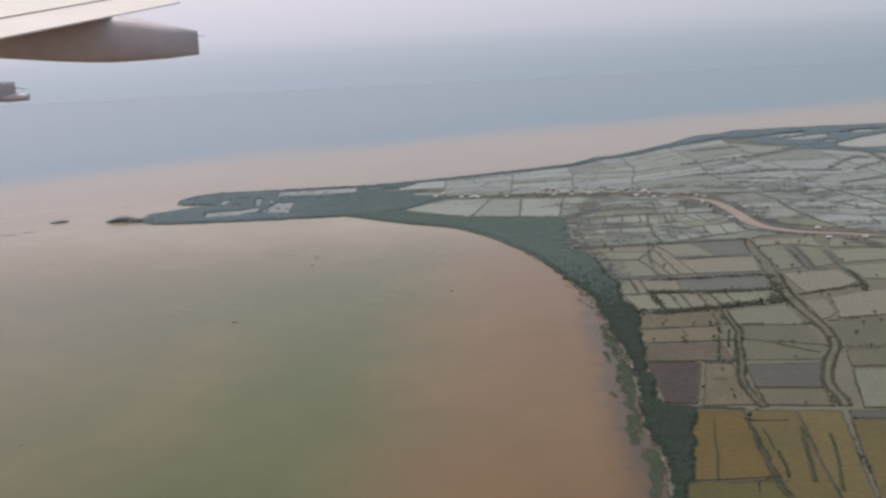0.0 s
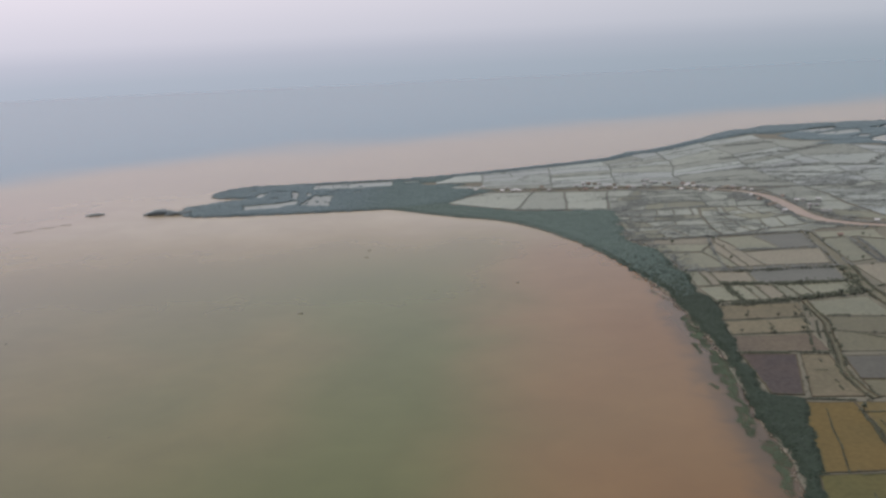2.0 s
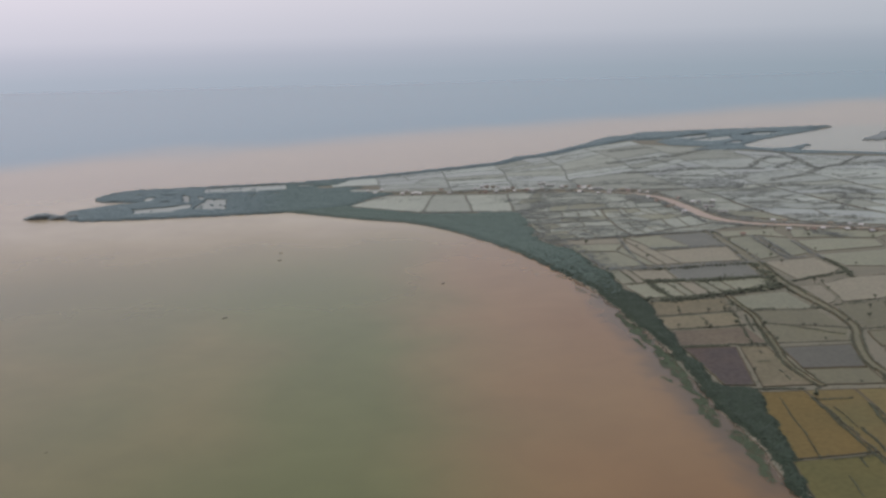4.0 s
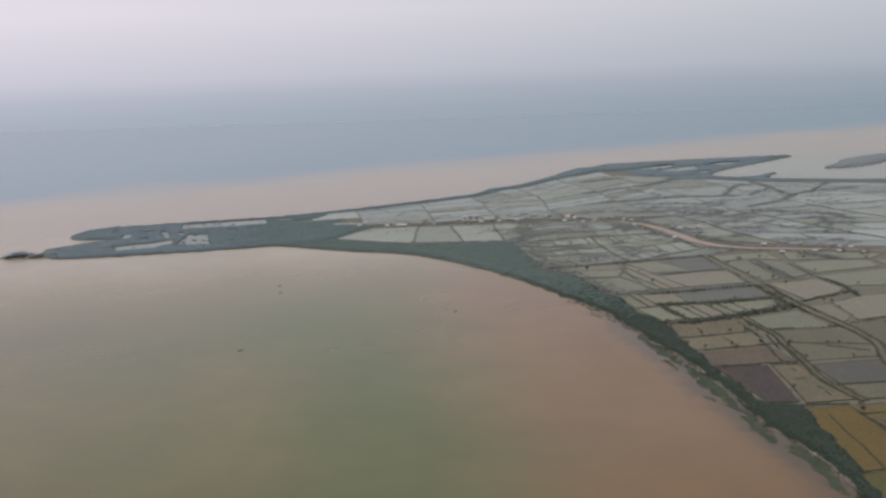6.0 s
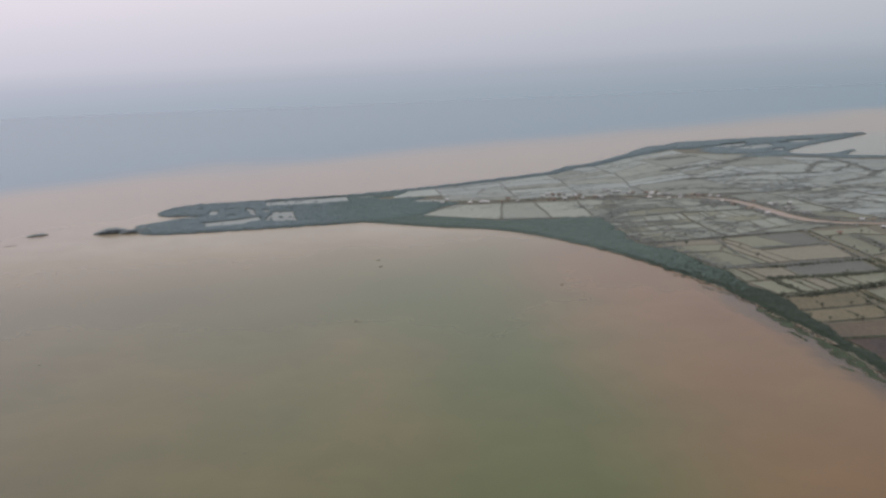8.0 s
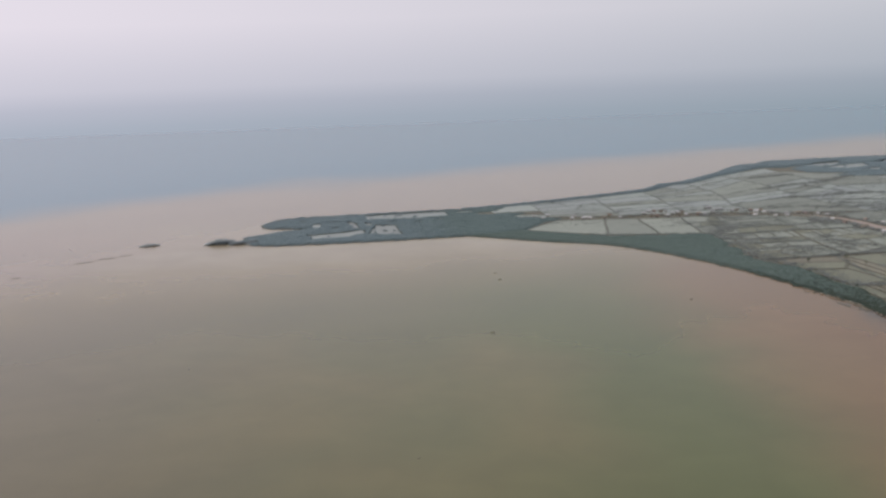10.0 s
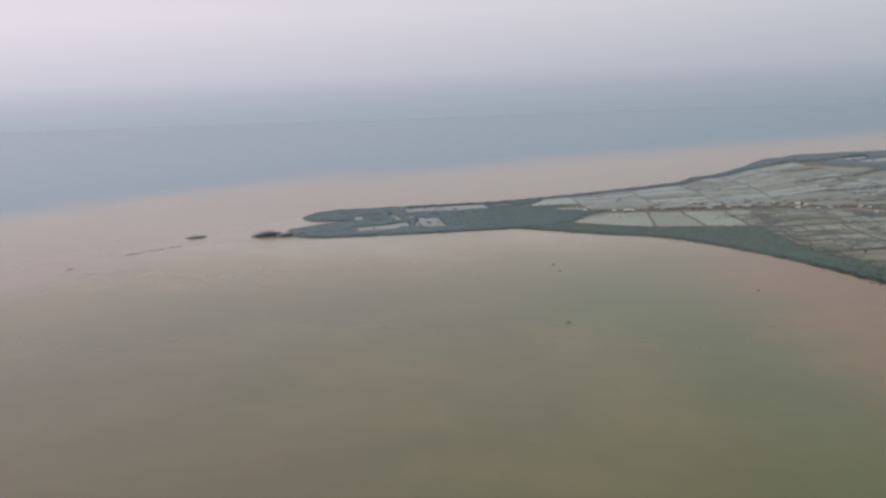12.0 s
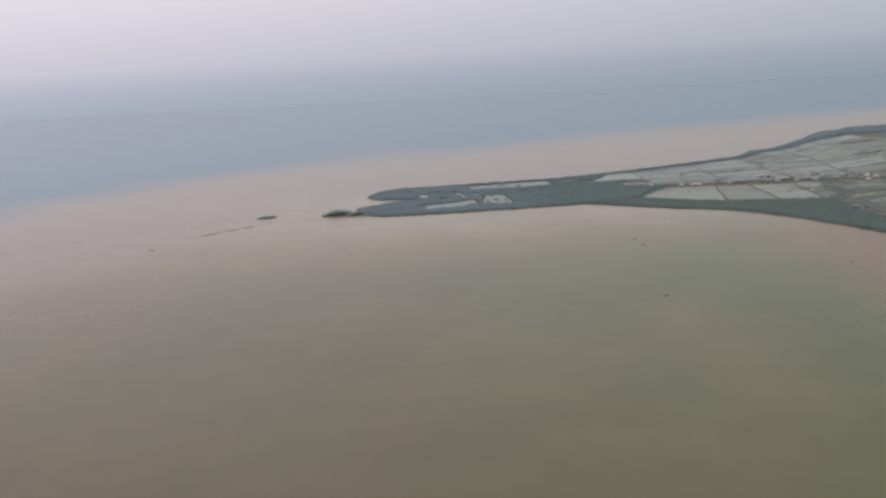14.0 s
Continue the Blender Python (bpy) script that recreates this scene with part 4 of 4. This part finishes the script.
for line in ([(186, 690), (194, 689)], [(192, 670), (193, 664)], [(190, 657), (190, 651)], [(198, 712), (197, 706)]):
    hedge(line, 1.2, 0.8, 0.5, -0.5)
# bushy dikes across the yellow fields
for line, wide in (([(166, 617), (144, 525)], 0.5), ([(187, 615), (180, 562), (176, 505)], 1.3), ([(188, 611), (212, 609)], 1.0), ([(192, 596), (189, 565)], 0.5),
                   ([(191, 563), (186, 528)], 1.2), ([(218, 598), (209, 566), (198, 520)], 1.6), ([(231, 584), (209, 508)], 1.2),
                   ([(150, 523), (166, 524), (183, 522)], 0.6), ([(166, 523), (163, 511)], 0.6), ([(147, 502), (143, 479)], 0.5)):
    hedge(line, wide * 1.3, 1.0, 0.5, -0.6)
# creeks and old dikes overgrown with mangroves farther out
for line, wide in (([(480, 1959), (576, 1995)], 22), ([(422, 1778), (516, 1830), (581, 1853), (674, 1926), (738, 1922)], 20), ([(508, 1807), (535, 1697)], 7),
                   ([(402, 1653), (463, 1654), (526, 1662), (559, 1666), (644, 1629)], 16), ([(437, 1613), (491, 1588), (580, 1558)], 14),
                   ([(452, 1574), (477, 1539)], 18), ([(476, 1472), (512, 1448), (536, 1482)], 16), ([(630, 1649), (678, 1720), (725, 1772), (738, 1750)], 12),
                   ([(740, 1870), (770, 1840), (750, 1694), (736, 1642), (738, 1611), (806, 1641), (886, 1653)], 14), ([(669, 1627), (709, 1676), (747, 1703)], 10),
                   ([(738, 1611), (698, 1566), (630, 1521), (592, 1501)], 14), ([(547, 1437), (605, 1454), (623, 1418), (666, 1399), (663, 1334)], 22),
                   ([(606, 1363), (637, 1364), (621, 1322), (657, 1296)], 20), ([(524, 1347), (558, 1362)], 9), ([(551, 1285), (619, 1317), (568, 1243), (606, 1240)], 10),
                   ([(718, 1539), (720, 1491), (783, 1516)], 8), ([(802, 1651), (883, 1732)], 9)):
    hedge(line, wide * 0.75, 1.8, 1.2, -0.12)
# thickets beside the river
hedge([(407, 1218), (428, 1184), (484, 1153), (547, 1113), (640, 1062)], 11, 2.0, 1.2, -0.2)
hedge([(368, 1428), (393, 1368), (400, 1271), (410, 1228)], 7, 2.2, 1.1)
hedge([(346, 1400), (358, 1357), (366, 1284), (364, 1213), (398, 1172)], 7, 2.2, 1.1)
hedge([(330, 1392), (350, 1420), (345, 1372)], 24, 2.2, 1.4)
for line, w in ((canal_line, canal_w + 3.0), (ditch_line, ditch_w + 2.6)):
    for side in band(line, w):
        upper = side[side[:, 1] > 850]
        if len(upper) > 2:
            hedge(upper, 2.6, 1.6, 0.8, -0.22)
        hedge(side[side[:, 1] < 856], 2.0, 1.2, 0.65, -0.3)
for line, w in ((river_line, river_w),):
    for side in band(line, w + 4):
        for q in np.repeat(side, 5, 0):
            if noise.noise((q[0] / 20, q[1] / 20, 6)) > -0.12:
                s = rng.uniform(0.5, 1.4)
                q = q + rng.normal(0, 1.4, 2)
                bush.append((q[0], q[1], 1.2 + s * 0.6, s))
# groves round the village gardens
for _ in range(60):
    q = river_line[rng.integers(len(river_line))] + rng.normal(0, 26, 2)
    for _ in range(rng.integers(4, 12)):
        s = rng.uniform(0.8, 1.9)
        k = q + rng.normal(0, 4, 2)
        bush.append((k[0], k[1], 1.2 + s * 0.7, s))
for _ in range(760):
    q = np.array((rng.uniform(150, 560), rng.uniform(1150, 1560)))
    if noise.noise((q[0] / 60, q[1] / 60, 14)) > -0.1:
        along = np.array((rng.uniform(0.5, 1.6), rng.uniform(-0.5, 0.5)))
        for _ in range(rng.integers(10, 34)):
            s = rng.uniform(0.5, 1.3)
            k = q + along * rng.normal(0, 6) + rng.normal(0, 1.4, 2)
            bush.append((k[0], k[1], 0.9 + s * 0.6, s))
# wisps of scrub on the wide wet land farther out
for _ in range(640):
    q = np.array((rng.uniform(-60, 900), rng.uniform(1380, 2050)))
    if noise.noise((q[0] / 70, q[1] / 70, 19)) > -0.05:
        along = np.array((rng.uniform(0.6, 2.0), rng.uniform(-0.3, 0.6)))
        for _ in range(rng.integers(8, 26)):
            s = rng.uniform(0.6, 1.3)
            k = q + along * rng.normal(0, 9) + rng.normal(0, 1.5, 2)
            bush.append((k[0], k[1], 0.8 + s * 0.5, s))
hedge([(145, 1325), (181, 1360), (211, 1395)], 18, 2.0, 1.2, -0.2)
# mangroves seed themselves in the ponds beside the belt
hedge([(24, 1375), (90, 1350), (150, 1334), (152, 1250), (146, 1172), (160, 1107), (168, 1070), (170, 990)], 20, 1.8, 1.2, 0.05)
bush = np.array(bush)
keep = np.ones(len(bush), bool)
for w in WOODS:
    keep &= ~inside(bush[:, :2], w)
bush = bush[keep & inside(bush[:, :2], shore)]
bush = bush[np.min(np.linalg.norm(bush[:, None, :2] - river_line[None, ::1], axis=2) - river_w[None] / 2, axis=1) > 0.5]
# beyond y 980 bushes get the shrub tone with haze painted in
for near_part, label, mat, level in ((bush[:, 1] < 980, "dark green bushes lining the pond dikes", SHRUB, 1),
                                     (bush[:, 1] >= 980, "bushes and groves between old ponds, greyed and lightened for haze", HAZED_SHRUB, 0)):
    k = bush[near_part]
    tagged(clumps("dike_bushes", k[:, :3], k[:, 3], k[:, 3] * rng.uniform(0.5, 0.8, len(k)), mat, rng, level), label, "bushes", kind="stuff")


def tree(seed):
    """A small dike tree: tapered leaning trunk with limbs and a loose crown of leaf masses."""
    r = np.random.default_rng(seed)
    thing = tagged(new("tree"), "small dark green tree standing on an earth dike", "tree", "trees on the pond dikes")
    bm = bmesh.new()
    tips = [(0, 0, 3.2)]
    lean = r.uniform(-0.4, 0.4, 2)

    def limb(p, q, r0, r1):
        d = Vector(q) - Vector(p)
        m = Matrix.Translation((Vector(p) + Vector(q)) / 2) @ d.to_track_quat("Z", "Y").to_matrix().to_4x4()
        bmesh.ops.create_cone(bm, segments=6, radius1=r0, radius2=r1, depth=d.length, matrix=m, cap_ends=True)

    top = (lean[0], lean[1], 2.4)
    limb((0, 0, -0.3), top, 0.2, 0.12)
    tips = []
    for i in range(5):
        a = i * 1.257 + r.uniform(-0.4, 0.4)
        q = (top[0] + math.cos(a) * r.uniform(0.7, 1.3), top[1] + math.sin(a) * r.uniform(0.7, 1.3), 2.4 + r.uniform(0.5, 1.6))
        limb(top, q, 0.1, 0.03)
        tips.append(q)
    part("trunk", bm, BARK, thing)
    pts = [(q[0] + r.normal(0, 0.4), q[1] + r.normal(0, 0.4), q[2] + r.normal(0, 0.35)) for q in tips for _ in range(4)] + [(*lean, 3.9)]
    rad = r.uniform(0.35, 0.85, len(pts))
    crown = clumps("crown", pts, rad, rad * 0.9, SHRUB, r, 1)
    crown.parent = thing
    return thing


kinds = [tree(s) for s in range(6)]
for i, (q, s) in enumerate(tree_spots):
    m = pose(q[0], q[1], 1.3, 0, 0, rng.uniform(0, 360))
    if i < len(kinds):
        kinds[i].matrix_basis = m
        kinds[i].scale = (s, s, s)
    else:
        ob = copy_thing(kinds[i % len(kinds)], m)
        ob.scale = (s, s, s)


# ---- village houses ----
def house(roof_mat, label, long, wide, high):
    thing = tagged(new("house"), label, "house", "village houses along the river")
    bm = bmesh.new()
    bmesh.ops.create_cube(bm, size=1, matrix=Matrix.Translation((0, 0, high / 2)) @ Matrix.Diagonal((long, wide, high, 1)))
    for s in (-1, 1):
        k = [bm.verts.new((s * long / 2, y, z)) for y, z in ((-wide / 2, high), (wide / 2, high), (0, high + wide * 0.36))]
        bm.faces.new(k)
    part("wall", bm, WALLS, thing)
    e, t, rise = 0.6, 0.16, 0.38
    v = []
    for x in (-long / 2 - e, long / 2 + e):
        y, ridge = wide / 2 + e, high + wide * rise
        low = high - e * rise * 2 + 0.12
        v += [(x, -y, low), (x, 0, ridge), (x, y, low), (x, y, low + t), (x, 0, ridge + t), (x, -y, low + t)]
    f = [tuple(range(6))[::-1], tuple(range(6, 12))] + [(i, (i + 1) % 6, 6 + (i + 1) % 6, 6 + i) for i in range(6)]
    mesh("roof", v, f, roof_mat, thing)
    bm = bmesh.new()
    bmesh.ops.create_cube(bm, size=1, matrix=Matrix.Translation((0, -wide / 2 - 0.03, 1.0)) @ Matrix.Diagonal((0.9, 0.08, 2.0, 1)))
    part("door", bm, BARK, thing)
    return thing


house_kinds = [house(ROOF_ZINC, "village house with pale zinc gable roof", 5.2, 3.8, 2.3), house(ROOF_TILE, "village house with rust-red gable roof", 5.2, 3.8, 2.3),
               house(ROOF_PALM, "village house with grey thatched gable roof", 5.2, 4, 2.2), house(ROOF_ZINC, "small shed with pale zinc gable roof", 4.2, 3.2, 2.1)]
spots = []
d = np.gradient(river_line, axis=0)
# the village's larger houses, in small groups, then the rest along the banks
for x, y, count in ((52, 1546, 2), (76, 1538, 2), (149, 1570, 2), (166, 1563, 2), (182, 1545, 3), (186, 1524, 2), (202, 1519, 2), (243, 1575, 2), (252, 1552, 2), (268, 1530, 2),
                    (298, 1522, 3), (313, 1496, 2), (345, 1474, 3), (352, 1462, 2), (361, 1321, 2), (365, 1303, 2), (367, 1280, 2), (406, 1343, 2), (431, 1343, 1),
                    (409, 1304, 2), (410, 1259, 2), (372, 1119, 1), (436, 1132, 1), (459, 1125, 2), (503, 1113, 2), (524, 1098, 2)):
    for j in range(count):
        q = np.array((x, y), float) + (7.5 * (j - (count - 1) / 2), rng.uniform(-3, 3))
        off = np.linalg.norm(river_line - q, axis=1)
        if (off - river_w / 2).min() > 5:
            spots.append((q, rng.uniform(-15, 15)))
for _ in range(900):
    i = rng.integers(2, len(river_line) - 25)
    u = d[i] / np.linalg.norm(d[i])
    side = rng.choice([-1, 1])
    q = river_line[i] + np.array([-u[1], u[0]]) * side * (river_w[i] / 2 + rng.uniform(6, 15)) + u * rng.uniform(-4, 4)
    if all(np.linalg.norm(q - o[0]) > 8 for o in spots) and len(spots) < 84 and noise.noise((q[0] / 45, q[1] / 45, 2)) > -0.12:
        spots.append((q, math.degrees(math.atan2(u[1], u[0])) + rng.uniform(-12, 12) + (180 if side > 0 else 0)))
for i, (q, a) in enumerate(spots):
    k = int(rng.choice([0, 0, 0, 1, 2, 3]))
    m = pose(q[0], q[1], 0.35, 0, 0, a)
    if i < 4:
        house_kinds[i].matrix_basis = m
    else:
        copy_thing(house_kinds[k], m)


# ---- fishing boats on the bay ----
HULL = material("dark_weathered_boat_wood", (0.15, 0.14, 0.12), 0.8, 0.3, 0.6, 5.0)


def fishing_boat(x, y, turn, size):
    """A long narrow open boat: planked hull with raised ends and three thwarts."""
    boat = tagged(new("fishing_boat"), "small dark wooden fishing boat on olive water", "boat", "boats on the bay")
    v, f = [], []
    for s in np.linspace(-1, 1, 11):
        w, lift = 0.75 * (1 - abs(s) ** 2.4) + 0.04, 0.5 * abs(s) ** 3
        v += [(s * 4.2, -w, 0.55 + lift), (s * 4.0, -w * 0.7, -0.1), (s * 4.0, w * 0.7, -0.1), (s * 4.2, w, 0.55 + lift),
              (s * 4.1, w * 0.88, 0.5 + lift), (s * 3.9, w * 0.6, 0.08), (s * 3.9, -w * 0.6, 0.08), (s * 4.1, -w * 0.88, 0.5 + lift)]
    for i in range(10):
        f += [(8 * i + k, 8 * i + (k + 1) % 8, 8 * i + 8 + (k + 1) % 8, 8 * i + 8 + k) for k in range(8)]
    f += [tuple(range(8))[::-1], tuple(range(80, 88))]
    mesh("hull", v, f, HULL, boat)
    for s in (-2.0, 0.0, 2.0):
        bm = bmesh.new()
        bmesh.ops.create_cube(bm, size=1, matrix=Matrix.Translation((s, 0, 0.42)) @ Matrix.Diagonal((0.3, 1.2, 0.05, 1)))
        part("thwart", bm, BARK, boat)
    boat.matrix_basis = pose(x, y, 0, 0, 0, turn)
    boat.scale = (size, size, size)


for x, y, turn, size in ((-210, 903, 12, 0.6), (-164, 1163, 25, 0.6), (-165, 1126, 20, 0.6), (-4, 979, 30, 0.55), (-298, 628, 50, 0.3), (-460, 850, 70, 0.35), (-505, 741, 80, 0.35)):
    fishing_boat(x, y, turn, size)


# ---- the aircraft's wing, as it stands outside the cabin window at the start ----
PAINT = material("cream_wing_paint", (0.86, 0.79, 0.72), 0.35, 0.06, 0.6, 3.0)
FAIRING = material("grey_fairing_paint", (0.62, 0.555, 0.565), 0.45, 0.1, 0.8, 4.0)
SEAL = material("dark_panel_seal", (0.12, 0.09, 0.09), 0.7, 0.1)


def aircraft_wing():
    """The rear outer part of a swept wing with its flap, two flap-track fairings and discharge wicks."""
    wing = tagged(new("aircraft_wing"), "cream airliner wing with trailing flap and grey track fairings", "aircraft wing")
    wing.location = (-6.76, 15.55, 260.2)
    inn, out = Vector((-1.2, -3.6, -0.42)), Vector((1.75, 4.1, 0.56))
    front = Vector((-3.2, 0.35, 0.42))
    bm = bmesh.new()
    rows = []
    for end in (inn, out):
        rows.append([bm.verts.new(end + front * s + Vector((0, 0, z))) for s, z in
                     ((0, 0.0), (0.3, 0.06), (0.65, 0.10), (1.0, 0.0), (1.02, -0.10), (0.65, -0.22), (0.3, -0.15), (0.0, -0.025))])
    for i in range(8):
        bm.faces.new((rows[0][i], rows[0][(i + 1) % 8], rows[1][(i + 1) % 8], rows[1][i]))
    bm.faces.new(rows[0][::-1])
    bm.faces.new(rows[1])
    bmesh.ops.recalc_face_normals(bm, faces=bm.faces)
    part("wing_skin", bm, PAINT, wing)
    # joint between wing and flap, and one across the flap
    for p, q in ((inn + front * 0.28 + Vector((0, 0, 0.064)), out + front * 0.28 + Vector((0, 0, 0.064))),
                 (Vector((-0.25, -0.35, 0.006)), Vector((-0.25, -0.35, 0.05)) + front * 0.28)):
        bm = bmesh.new()
        d = q - p
        m = Matrix.Translation((p + q) / 2) @ d.to_track_quat("X", "Z").to_matrix().to_4x4() @ Matrix.Diagonal((d.length, 0.03, 0.012, 1))
        bmesh.ops.create_cube(bm, size=1, matrix=m)
        part("panel_joint", bm, SEAL, wing)

    def fairing(stations, half):
        """A boat-shaped housing through stations of x, y, top and bottom."""
        bm = bmesh.new()
        rings = []
        for x, y, top, low in stations:
            w = half * min(1.0, (top - low) / 0.6 + 0.25) * (0.22 if (x, y) == stations[-1][:2] else 1.0)
            rings.append([bm.verts.new((x, y + math.cos(a) * w ,
                                        (top + low) / 2 + (max(-1, 1.25 * math.sin(a)) if a > math.pi else max(math.sin(a), 0) ** 0.55) * (top - low) / 2))
                          for a in np.linspace(0, 2 * math.pi, 20, endpoint=False)])
        for r0, r1 in zip(rings, rings[1:]):
            for i in range(20):
                bm.faces.new((r0[i], r0[(i + 1) % 20], r1[(i + 1) % 20], r1[i]))
        bm.faces.new(rings[0])
        bm.faces.new(rings[-1][::-1])
        bmesh.ops.recalc_face_normals(bm, faces=bm.faces)
        for face in bm.faces:
            face.smooth = len(face.verts) == 4
        f = part("track_fairing", bm, FAIRING, wing, "grey flap-track fairing")
        x, y, top, low = stations[-1]
        bm = bmesh.new()
        m = Matrix.Translation((x + 0.07, y, top - 0.09)) @ pose(0, 0, 0, 0, 100, 0)
        bmesh.ops.create_cone(bm, segments=6, radius1=0.006, radius2=0.003, depth=0.16, matrix=m, cap_ends=True)
        part("discharge_wick", bm, SEAL, f, "thin dark discharge wick")

        return f

    fairing([(-2.4, 2.35, -0.05, -0.2), (-0.95, 2.35, 0.11, -0.32), (0.0, 2.35, 0.25, -0.417), (0.53, 2.35, 0.3, -0.46), (0.95, 2.35, 0.345, -0.48),
             (1.4, 2.35, 0.255, -0.476), (1.9, 2.35, 0.13, -0.462), (2.44, 2.35, -0.01, -0.421)], 0.26)
    inner = fairing([(-2.6, -3.2, -0.62, -0.70), (-1.5, -3.1, -0.5, -0.82), (0.0, -3.0, -0.52, -0.86), (1.35, -2.9, -0.57, -0.81)], 0.2)
    bm = bmesh.new()
    bmesh.ops.create_cone(bm, segments=16, radius1=0.055, radius2=0.045, depth=0.3, matrix=pose(1.36, -2.9, -0.77, 0, 90, 0), cap_ends=True)
    part("drain_pipe", bm, FAIRING, inner, "short grey drain pipe")


aircraft_wing()
